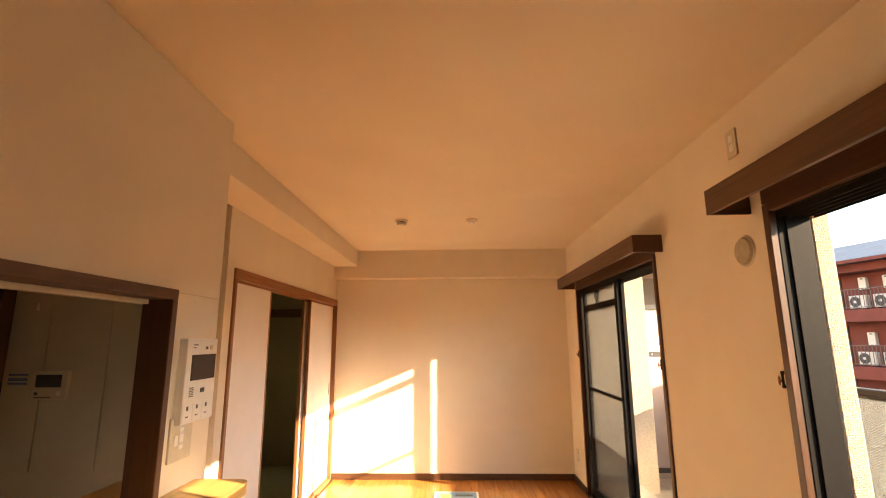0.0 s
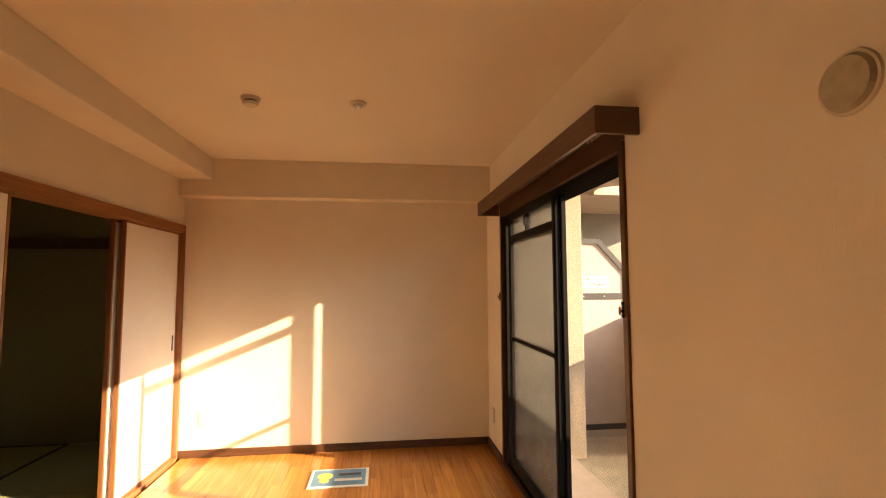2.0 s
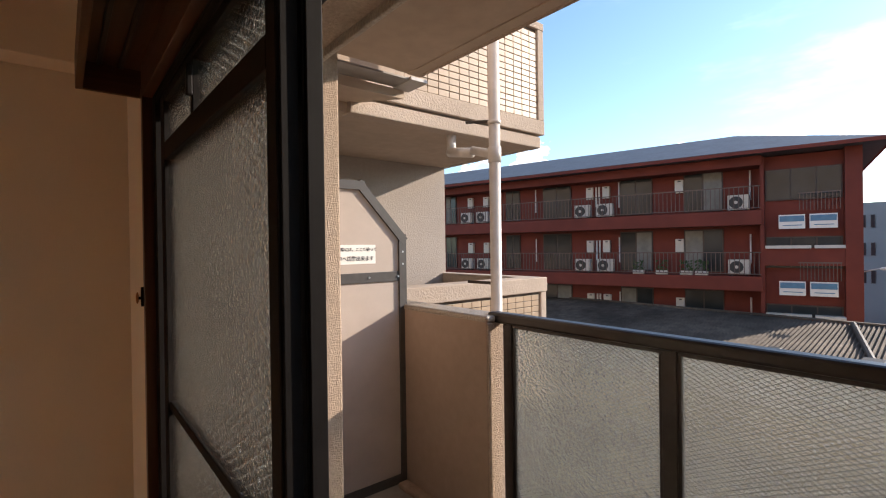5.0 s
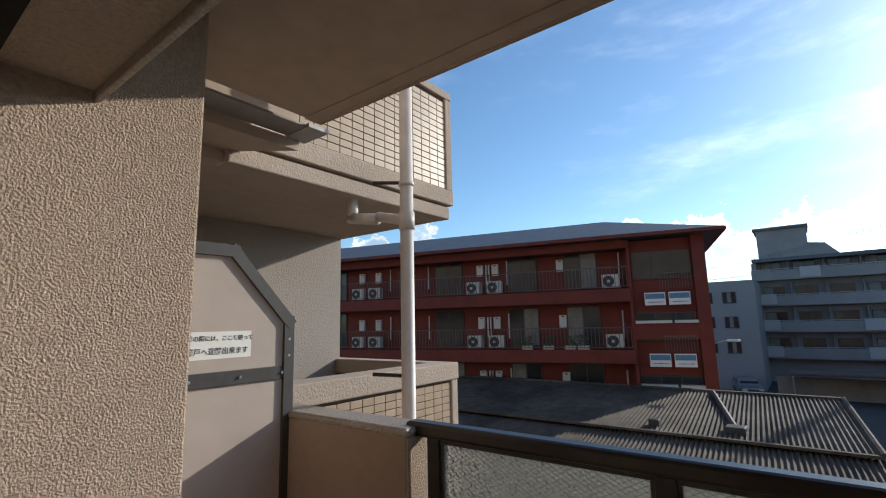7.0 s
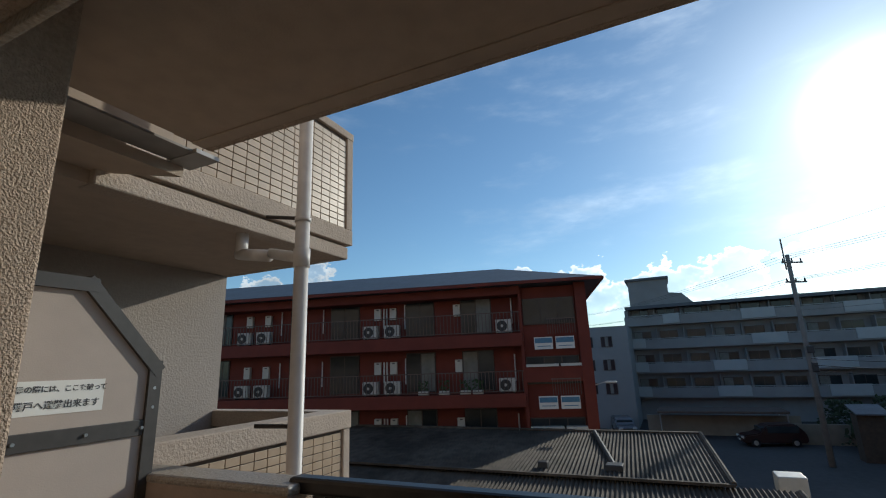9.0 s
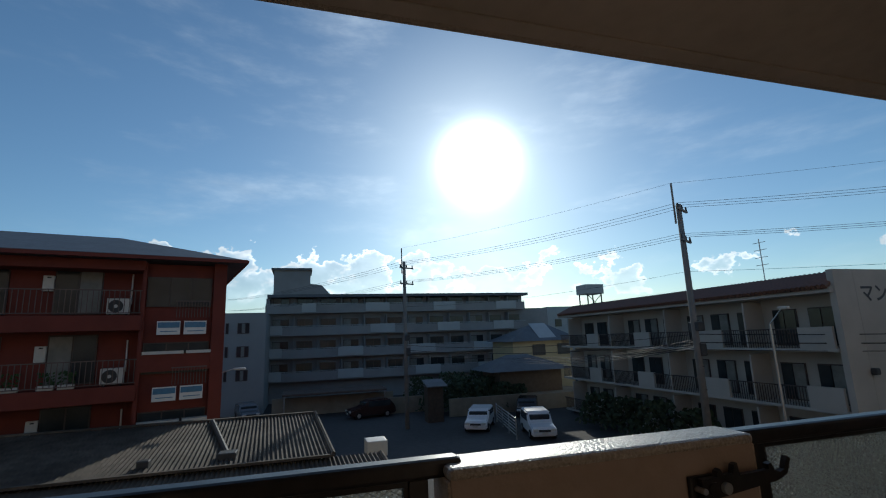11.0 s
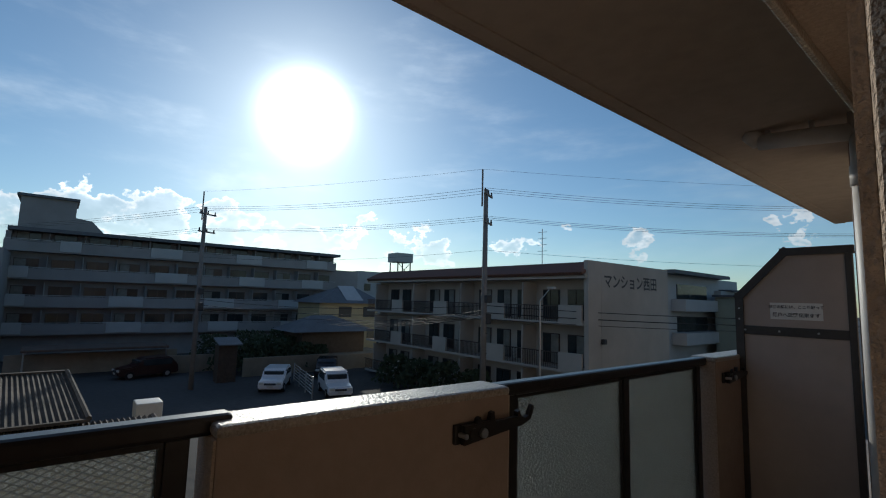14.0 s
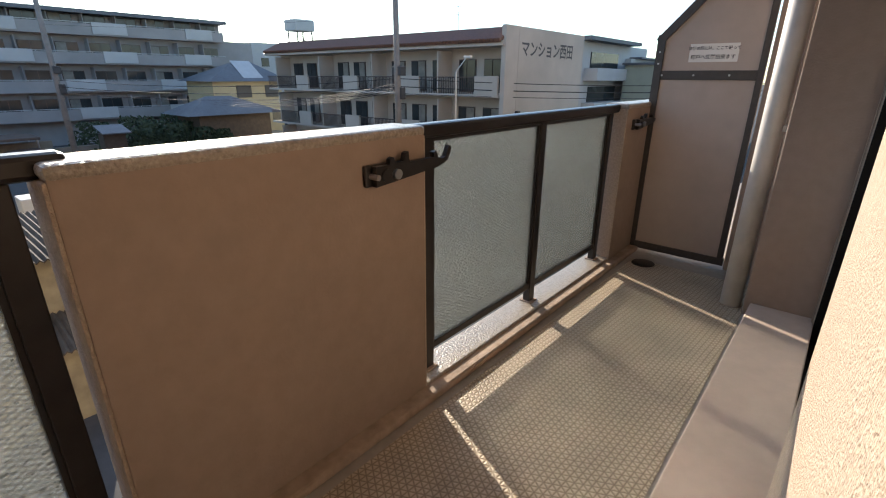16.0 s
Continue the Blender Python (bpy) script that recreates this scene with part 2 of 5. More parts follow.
PARTITION_BOARD = material("grey beige partition board", (0.46, 0.39, 0.34), 0.7, vary=0.04, scale=10, bump=0.0004, bump_scale=200, stain=0.06, specular=0.3)
PARTITION_FRAME = material("grey brown painted frame", (0.062, 0.056, 0.052), 0.5, 0.1, vary=0.12, scale=30)
PIPE_PAINT = material("pale grey drainpipe paint", (0.62, 0.58, 0.54), 0.5, vary=0.05, scale=18, stain=0.08, stain_scale=5)
BALCONY_GLASS = figured_glass("hammered balcony glass", (0.88, 0.91, 0.90), 0.44, 0.14, 0.012, 0.0052, wire=0.75, blur=0.18, wires=24.0)
WINDOW_GLASS = figured_glass("wired patterned window glass", (0.985, 0.995, 0.985), 0.955, 0.05, 0.010, 0.0013, wire=0.45, gloss=1.08, wires=17.0)


# ---- building blocks ----
def box(bm, a, b, bevel=0.0):
    """Adds a box from corner a to corner b, with softened edges."""
    made = bmesh.ops.create_cube(bm, size=1)["verts"]
    for v in made:
        v.co = Vector([(a[i] + b[i]) / 2 + v.co[i] * (b[i] - a[i]) for i in range(3)])
    if bevel:
        edges = list({e for v in made for e in v.link_edges})
        bmesh.ops.bevel(bm, geom=edges, offset=bevel, segments=2, affect="EDGES", profile=0.5)
    return bm


def boxes(*spans, bevel=0.0):
    bm = bmesh.new()
    for a, b in spans:
        box(bm, a, b, bevel)
    return bm


def tube(bm, p, q, r, r2=None, sides=16, caps=True):
    """Adds a round bar from p to q."""
    p, q = Vector(p), Vector(q)
    turn = (q - p).to_track_quat("Z", "Y").to_matrix().to_4x4()
    m = Matrix.Translation((p + q) / 2) @ turn
    bmesh.ops.create_cone(bm, cap_ends=caps, segments=sides, radius1=r, radius2=r if r2 is None else r2, depth=(q - p).length, matrix=m)
    return bm


def prism(points, axis, lo, hi):
    """A closed outline of (u, v) drawn out along one axis. For x the outline is (y, z), for y (x, z), for z (x, y)."""
    bm = bmesh.new()
    rings = []
    for w in (lo, hi):
        ring = []
        for u, v in points:
            c = {"x": (w, u, v), "y": (u, w, v), "z": (u, v, w)}[axis]
            ring.append(bm.verts.new(c))
        rings.append(ring)
    bm.faces.new(rings[0]), bm.faces.new(rings[1][::-1])
    k = len(points)
    for i in range(k):
        bm.faces.new((rings[0][i], rings[1][i], rings[1][(i + 1) % k], rings[0][(i + 1) % k]))
    bmesh.ops.recalc_face_normals(bm, faces=bm.faces)
    return bm


def solid(name, bm, mat, smooth=False):
    me = bpy.data.meshes.new(name)
    bmesh.ops.recalc_face_normals(bm, faces=bm.faces)
    bm.to_mesh(me)
    bm.free()
    if mat:
        me.materials.append(mat)
    if smooth:
        for p in me.polygons:
            p.use_smooth = True
    return new(name, me)


def part(name, bm, mat, parent, label="", smooth=False):
    ob = solid(name, bm, mat, smooth)
    ob.parent = parent
    ob.matrix_parent_inverse = parent.matrix_world.inverted()
    return tagged(ob, label)


def root(name, at, label, category, group="", kind=""):
    ob = new(name)
    ob.location = at
    ob.empty_display_size = 0.1
    bpy.context.view_layer.update()
    return tagged(ob, label, category, group, kind)


def structure(name, bm, mat, label, category="", smooth=False):
    return tagged(solid(name, bm, mat, smooth), label, category or name.split("_")[0], kind="structure")


# ---- the plan, in metres ----
EAST, WEST, NORTH, TOP = 1.35, -1.195, 5.2, 2.40
OUT = 1.546            # outer face of the window wall
W2A, W2B = 2.80, 4.70   # balcony door
W1A, W1B = 0.36, 1.77   # second window
HEAD = 1.93
BF = 0.04             # balcony floor
RAIL = 2.68           # inner face of the balcony parapet
GROUND = -5.6

# ---- rooms ----
structure("floor", boxes(((-4.3, -2.2, -0.2), (EAST + 0.02, NORTH + 0.5, -0.012))), PLANK_GAP, "dark joints under the floorboards", "floor")
structure("ceiling", boxes(((-4.3, -2.2, TOP), (EAST + 0.3, NORTH + 0.6, TOP + 0.2))), CEILING_PAPER, "cream papered ceiling", "ceiling")
structure("wall_north", boxes(((WEST - 0.12, NORTH, 0), (EAST + 0.25, NORTH + 0.12, TOP))), WALLPAPER, "cream wallpapered end wall", "wall")
structure("beam_north", boxes(((WEST, NORTH - 0.133, 2.09), (EAST, NORTH, TOP)), bevel=0.004), WALLPAPER, "cream papered ceiling beam along the end wall", "beam")
structure("beam_west", boxes(((WEST, 1.9, 2.225), (-0.942, NORTH - 0.133, TOP)), bevel=0.004), WALLPAPER, "cream papered ceiling beam above the sliding doors", "beam")
structure("wall_west", boxes(((WEST - 0.12, 2.76, 1.864), (WEST, NORTH, TOP)), ((WEST - 0.12, 2.68, 0), (WEST, 2.766, TOP)), ((-2.4, 2.68, 0), (WEST - 0.12, 2.766, TOP))), WALLPAPER, "cream wallpapered wall over the sliding doors", "wall")
structure("wall_east", boxes(((EAST, W2B, 0), (OUT, NORTH, TOP)), ((EAST, W1B, 0), (OUT, W2A, TOP)), ((EAST, -2.2, 0), (OUT, W1A, TOP)),
          ((EAST, W2A, HEAD), (OUT, W2B, TOP)), ((EAST, W1A, HEAD), (OUT, W1B, TOP))), WALLPAPER, "cream wallpapered window wall", "wall")
structure("wall_south", boxes(((-4.3, -2.32, 0), (EAST + 0.25, -2.2, TOP))), WALLPAPER, "cream wallpapered wall behind the entrance", "wall")
structure("baseboard_north", boxes(((WEST + 0.01, NORTH - 0.012, 0), (EAST - 0.012, NORTH, 0.062)), bevel=0.002), DARK_WOOD_X, "dark brown wooden skirting board", "baseboard")
structure("baseboard_east", boxes(((EAST - 0.012, W2B + 0.045, 0), (EAST, NORTH, 0.062)), ((EAST - 0.012, W1B + 0.045, 0), (EAST, W2A - 0.045, 0.062)), bevel=0.002), DARK_WOOD_Y, "dark brown wooden skirting board", "baseboard")

# kitchen side
KX = -0.85
structure("wall_kitchen", boxes(((KX - 0.09, -2.2, 0), (KX, 1.95, 0.87)), ((KX - 0.09, -2.2, 1.6), (KX, 1.95, TOP)), ((KX - 0.09, 1.62, 0.87), (KX, 1.95, 1.6)), ((KX - 0.09, -2.2, 0.87), (KX, 0.1, 1.6)), bevel=0.003), WALLPAPER, "cream wallpapered wall with a kitchen hatch", "wall")
structure("wall_kitchen_back", boxes(((-2.5, -2.2, 0), (-2.4, 2.68, TOP))), WALLPAPER, "kitchen back wall", "wall")
KITCHEN_PANEL = material("glossy cream kitchen panel", (0.58, 0.53, 0.42), 0.3, vary=0.04, scale=6, stain=0.05)
structure("wall_kitchen_end", boxes(((-2.4, 2.2, 0), (KX - 0.35, 2.32, TOP))), KITCHEN_PANEL, "cream panelled kitchen end wall", "wall")
for i in range(4):
    tile = part("panel", boxes(((-2.38 + i * 0.3, 2.188, 0.85), (-2.085 + i * 0.3, 2.2, 2.1)), bevel=0.002), KITCHEN_PANEL, bpy.data.objects["wall_kitchen_end"])

# tatami room behind the sliding doors
DARK_PLASTER = material("olive sand plaster", (0.22, 0.19, 0.12), 0.95, vary=0.06, scale=30, bump=0.001, bump_scale=300)
TATAMI = material("green woven rush", (0.30, 0.31, 0.14), 0.8, vary=0.12, scale=60, bump=0.001, bump_scale=400)
TATAMI_EDGE = material("dark cloth border", (0.03, 0.035, 0.025), 0.9)
structure("wall_tatami_back", boxes(((-4.3, 2.766, 0), (-4.2, 5.82, TOP))), DARK_PLASTER, "olive plastered wall of the tatami room", "wall")
structure("wall_tatami_north", boxes(((-4.3, 5.7, 0), (WEST - 0.12, 5.82, TOP))), DARK_PLASTER, "olive plastered wall of the tatami room", "wall")
structure("wall_tatami_south", boxes(((-4.3, 2.68, 0), (-2.4, 2.766, TOP))), DARK_PLASTER, "olive plastered wall of the tatami room", "wall")
structure("trim_tatami", boxes(((-4.2, 2.77, 1.70), (-4.17, 5.7, 1.80)), ((-4.2, 5.67, 1.70), (-1.33, 5.70, 1.80)), bevel=0.004), DARK_WOOD_Y, "dark wooden picture rail round the tatami room", "trim")
for i, (ax, ay, bx, by) in enumerate(((-2.27, 2.78, -1.33, 4.60), (-2.27, 4.60, -1.33, 5.66), (-4.18, 2.78, -2.27, 3.72), (-4.18, 3.72, -2.27, 4.66), (-4.18, 4.66, -2.27, 5.66))):
    mat = root("tatami_mat", ((ax + bx) / 2, (ay + by) / 2, -0.012), "green rush tatami mat with dark cloth borders", "tatami mat", "mats of the tatami room")
    part("rush", boxes(((ax + 0.002, ay + 0.002, -0.012), (bx - 0.002, by - 0.002, 0.012)), bevel=0.003), TATAMI, mat)
    if by - ay > bx - ax:
        spans = (((ax + 0.002, ay + 0.002, 0.012), (ax + 0.03, by - 0.002, 0.015)), ((bx - 0.03, ay + 0.002, 0.012), (bx - 0.002, by - 0.002, 0.015)))
    else:
        spans = (((ax + 0.002, ay + 0.002, 0.012), (bx - 0.002, ay + 0.03, 0.015)), ((ax + 0.002, by - 0.03, 0.012), (bx - 0.002, by - 0.002, 0.015)))
    for s in spans:
        part("border", boxes(s), TATAMI_EDGE, mat)

# sliding paper doors and their frame
door_frame = root("door_1", (WEST - 0.06, 4.0, 0), "reddish brown wooden frame of the sliding paper doors", "door", kind="structure")
part("head_rail", boxes(((WEST - 0.12, 2.766, 1.80), (WEST + 0.014, NORTH, 1.864)), bevel=0.002), RED_WOOD_Y, door_frame)
part("jamb", boxes(((WEST - 0.12, 2.766, 0), (WEST + 0.014, 2.795, 1.80)), bevel=0.002), RED_WOOD_Z, door_frame)
part("jamb", boxes(((WEST - 0.12, NORTH - 0.03, 0), (WEST + 0.014, NORTH, 1.80)), bevel=0.002), RED_WOOD_Z, door_frame)
part("threshold", boxes(((WEST - 0.12, 2.795, -0.012), (WEST + 0.014, NORTH - 0.03, 0.012)), bevel=0.002), RED_WOOD_Y, door_frame)


def paper_door(x, y0, y1, label):
    d = root("sliding_door", (x, (y0 + y1) / 2, 0.014), label, "sliding door", "paper sliding doors")
    part("panel", boxes(((x - 0.011, y0 + 0.014, 0.03), (x + 0.011, y1 - 0.014, 1.785))), FUSUMA, d, "white papered door panel")
    part("stile", boxes(((x - 0.014, y0, 0.014), (x + 0.014, y0 + 0.016, 1.80)), bevel=0.002), RED_WOOD_Z, d)
    part("stile", boxes(((x - 0.014, y1 - 0.016, 0.014), (x + 0.014, y1, 1.80)), bevel=0.002), RED_WOOD_Z, d)
    part("rail", boxes(((x - 0.014, y0 + 0.016, 0.014), (x + 0.014, y1 - 0.016, 0.032)), bevel=0.002), RED_WOOD_Y, d)
    part("rail", boxes(((x - 0.014, y0 + 0.016, 1.784), (x + 0.014, y1 - 0.016, 1.80)), bevel=0.002), RED_WOOD_Y, d)
    return d


paper_door(WEST - 0.035, 2.797, 3.42, "white paper sliding door with thin brown rim, pushed aside")
b = paper_door(WEST - 0.035, 4.36, NORTH - 0.032, "white paper sliding door with brown rim beside the end wall")
part("finger_pull", boxes(((WEST - 0.024, NORTH - 0.10, 0.86), (WEST - 0.021, NORTH - 0.085, 0.98)), bevel=0.001), BLACK_METAL, b, "slim black finger pull")
paper_door(WEST - 0.085, 4.33, NORTH - 0.05, "white paper sliding door behind its neighbour, brown rim")

# kitchen hatch
hatch = root("hatch_frame", (KX, 0.8, 0.9), "dark brown wooden frame round the kitchen hatch", "frame")
part("head", boxes(((KX - 0.10, 0.05, 1.573), (KX + 0.015, 1.634, 1.609)), bevel=0.003), DARK_WOOD_Y, hatch)
part("jamb", boxes(((KX - 0.095, 1.603, 0.912), (KX + 0.015, 1.634, 1.573)), bevel=0.003), DARK_WOOD_Z, hatch)
part("jamb", boxes(((KX - 0.10, 0.05, 0.912), (KX + 0.015, 0.10, 1.573)), bevel=0.003), DARK_WOOD_Z, hatch)
part("light_strip", boxes(((KX - 0.098, 0.1, 1.556), (KX - 0.07, 1.60, 1.5725)), bevel=0.002), PLASTIC, hatch, "pale strip under the head")
counter = root("counter", (-0.75, 0.8, 0.0), "honey coloured wooden hatch counter with rounded corner", "counter")
bm = boxes(((-1.12, 0.0, 0.872), (-0.63, 1.88, 0.912)), bevel=0.0)
vert = [e for e in bm.edges if abs(e.verts[0].co.z - e.verts[1].co.z) > 0.01 and e.verts[0].co.y > 1.8 and e.verts[0].co.x > -0.7]
bmesh.ops.bevel(bm, geom=vert, offset=0.05, segments=5, affect="EDGES", profile=0.5)
part("top", bm, OAK, counter)
part("bracket", boxes(((KX, 0.3, 0.70), (-0.70, 0.33, 0.872))), OAK, counter)
part("bracket", boxes(((KX, 1.5, 0.70), (-0.70, 1.53, 0.872))), OAK, counter)

intercom = root("intercom", (KX, 1.77, 1.29), "white wall intercom with grey screen beside the hatch", "intercom")
IY0, IY1 = 1.69, 1.905
part("body", boxes(((KX, IY0, 1.135), (KX + 0.032, IY1, 1.437)), bevel=0.004), WHITE_PLASTIC, intercom)
part("screen", boxes(((KX + 0.0315, IY0 + 0.035, 1.285), (KX + 0.0345, IY1 - 0.012, 1.378)), bevel=0.001), SCREEN, intercom, "dark grey screen")
part("talk_button", boxes(((KX + 0.0315, 1.80, 1.238), (KX + 0.0355, 1.825, 1.254)), bevel=0.0015), GREY_PRINT, intercom)
part("speaker", boxes(*[((KX + 0.0318, 1.725 + 0.005 * i, 1.228 + 0.006 * j), (KX + 0.0328, 1.728 + 0.005 * i, 1.231 + 0.006 * j)) for i in range(6) for j in range(6)]), GREY_PRINT, intercom)
for i in range(3):
    part("key", boxes(((KX + 0.0315, 1.695 + i * 0.063, 1.142), (KX + 0.0335, 1.752 + i * 0.063, 1.205)), bevel=0.001), WHITE_PLASTIC, intercom)
    part("key_mark", boxes(((KX + 0.0338, 1.715 + i * 0.063, 1.182), (KX + 0.0345, 1.727 + i * 0.063, 1.196))), GREY_PRINT, intercom)
    part("key_mark", boxes(((KX + 0.0338, 1.713 + i * 0.063, 1.158), (KX + 0.0345, 1.729 + i * 0.063, 1.162))), GREY_PRINT, intercom)
part("alarm_button", boxes(((KX + 0.0315, 1.848, 1.395), (KX + 0.0345, 1.866, 1.413)), bevel=0.001), PLASTIC, intercom)
for a, b in (((1.73, 1.412), (1.76, 1.416)), ((1.73, 1.402), (1.752, 1.405)), ((1.815, 1.397), (1.832, 1.407))):
    part("print", boxes(((KX + 0.0318, *a), (KX + 0.0325, *b))), GREY_PRINT, intercom)


def socket_plate(name, label, at, normal, w=0.07, h=0.12, gaps=2):
    """A wall plate, facing x or y, with slotted sockets."""
    o = root(name, at, label, "socket")
    x, y, z = at

    def lay(u0, v0, u1, v1, d0, d1):
        if normal == "y-":
            return ((x + u0, y - d1, z + v0), (x + u1, y - d0, z + v1))
        if normal == "x-":
            return ((x - d1, y + u0, z + v0), (x - d0, y + u1, z + v1))
        return ((x + d0, y + u0, z + v0), (x + d1, y + u1, z + v1))

    part("plate", boxes(lay(-w / 2, -h / 2, w / 2, h / 2, 0.0, 0.008), bevel=0.002), PLASTIC, o)
    part("insert", boxes(lay(-0.013, -0.036, 0.013, 0.036, 0.0075, 0.0095), bevel=0.001), WHITE_PLASTIC, o)
    for k in range(gaps):
        zc = (k - (gaps - 1) / 2) * 0.036
        for s in (-0.006, 0.006):
            part("slot", boxes(lay(s - 0.001, zc - 0.005, s + 0.001, zc + 0.005, 0.0093, 0.0098)), GREY_PRINT, o)
    return o


plate = socket_plate("switch_plate", "ivory multimedia wall plate under the intercom", (KX, 1.745, 1.085), "x+", 0.14, 0.15)
part("switch", boxes(((KX + 0.0075, 1.70, 1.062), (KX + 0.0105, 1.722, 1.098)), bevel=0.001), WHITE_PLASTIC, plate)
socket_plate("wall_socket", "ivory double socket low on the end wall", (-0.995, NORTH, 0.30), "y-")
socket_plate("wall_socket", "ivory socket low on the window wall", (EAST, 5.02, 0.29), "x-")
socket_plate("wall_socket", "ivory socket high on the window wall", (EAST, 1.92, 2.25), "x-", gaps=1)

remote = root("water_heater_remote", (-1.72, 2.188, 1.23), "ivory water heater remote on the kitchen panel", "remote control")
part("case", boxes(((-1.805, 2.166, 1.166), (-1.64, 2.188, 1.296)), bevel=0.005), PLASTIC, remote)
part("display", boxes(((-1.79, 2.1645, 1.222), (-1.668, 2.1665, 1.278))), SCREEN, remote, "dark display")
part("button", boxes(((-1.685, 2.164, 1.185), (-1.665, 2.1665, 1.205)), bevel=0.001), WHITE_PLASTIC, remote)
part("button", boxes(((-1.79, 2.164, 1.187), (-1.775, 2.1665, 1.2)), bevel=0.001), GREY_PRINT, remote)
part("print", boxes(((-1.79, 2.1652, 1.174), (-1.71, 2.1665, 1.179))), GREY_PRINT, remote)
sticker = root("sticker", (-1.895, 2.188, 1.257), "small blue printed sticker on the kitchen panel", "sticker")
part("film", boxes(((-1.945, 2.185, 1.227), (-1.845, 2.188, 1.286))), PLASTIC, sticker)
for z0, z1 in ((1.272, 1.282), (1.248, 1.262), (1.232, 1.242)):
    part("stripe", boxes(((-1.941, 2.1842, z0), (-1.849, 2.1852, z1))), material("blue label print", (0.10, 0.17, 0.36), 0.5), sticker)
pull = root("cord_end", (-1.85, 2.186, 1.60), "small ivory plastic cord end on the kitchen panel", "cord")
part("knob", tube(bmesh.new(), (-1.85, 2.18, 1.575), (-1.85, 2.18, 1.605), 0.009, 0.005, 12), PLASTIC, pull)
part("hook", tube(bmesh.new(), (-1.85, 2.18, 1.604), (-1.85, 2.188, 1.612), 0.003, None, 8), PLASTIC, pull)
structure("trim_kitchen", boxes(((-2.06, 2.12, 0), (-1.968, 2.188, 1.69)), ((-2.4, 2.12, 1.69), (-1.968, 2.188, 1.75)), bevel=0.003), DARK_WOOD_Z, "dark brown wooden door casing in the kitchen", "trim")


# ceiling fittings
def ring_thing(name, at, rings, label, category):
    o = root(name, at, label, category)
    for pname, r, z0, z1, r2, mat in rings:
        part(pname, tube(bmesh.new(), (at[0], at[1], z1), (at[0], at[1], z0), r, r2, 32), mat, o, smooth=False)
    return o


ring_thing("smoke_detector", (-0.296, 3.735, TOP), (("base", 0.052, 2.382, TOP, 0.050, PLASTIC), ("neck", 0.034, 2.372, 2.382, 0.034, GREY_PRINT), ("cap", 0.042, 2.356, 2.372, 0.036, PLASTIC)), "round ivory smoke detector on the ceiling", "smoke detector")
rose = ring_thing("ceiling_rosette", (0.283, 3.741, TOP), (("plate", 0.048, 2.388, TOP, 0.046, PLASTIC), ("socket", 0.030, 2.372, 2.388, 0.028, WHITE_PLASTIC)), "round ivory lamp socket on the ceiling", "lamp socket")
for s in (-0.014, 0.014):
    part("slot", boxes(((0.283 + s - 0.003, 3.733, 2.3712), (0.283 + s + 0.003, 3.749, 2.3722))), GREY_PRINT, rose)
vent = root("vent_cover", (EAST, 1.925, 1.78), "round ivory air vent cover on the window wall", "vent cover")
part("disc", tube(bmesh.new(), (EAST, 1.925, 1.78), (EAST - 0.016, 1.925, 1.78), 0.062, 0.052, 36), material("yellowed plastic", (0.42, 0.36, 0.25), 0.5, vary=0.12, scale=40), vent)
part("rim", tube(bmesh.new(), (EAST, 1.925, 1.78), (EAST - 0.006, 1.925, 1.78), 0.066, 0.064, 36), PLASTIC, vent)


# curtain boxes
def curtain_box(y0, y1, label):
    o = root("curtain_box", (1.26, (y0 + y1) / 2, 1.92), label, "curtain box", "curtain boxes")
    part("face_board", boxes(((1.178, y0, 1.92), (1.196, y1, 2.022)), bevel=0.002), DARK_WOOD_Y, o)
    part("top_board", boxes(((1.196, y0, 2.006), (EAST, y1, 2.022)), bevel=0.002), DARK_WOOD_Y, o)
    for y in (y0, y1 - 0.016):
        part("end_board", boxes(((1.196, y, 1.92), (EAST, y + 0.016, 2.006)), bevel=0.002), DARK_WOOD_X, o)
    for x in (1.235, 1.29):
        rail = part("curtain_rail", boxes(((x - 0.006, y0 + 0.05, 1.988), (x + 0.006, y1 - 0.05, 2.004)), bevel=0.002), RAIL_METAL, o)
        for k in range(7):
            yy = y0 + 0.09 + k * 0.035
            part("runner", boxes(((x - 0.003, yy, 1.974), (x + 0.003, yy + 0.006, 1.988)), bevel=0.001), WHITE_PLASTIC, rail)
    return o


curtain_box(2.685, 4.775, "dark brown wooden curtain box over the balcony door")
curtain_box(0.22, 1.871, "dark brown wooden curtain box over the window")


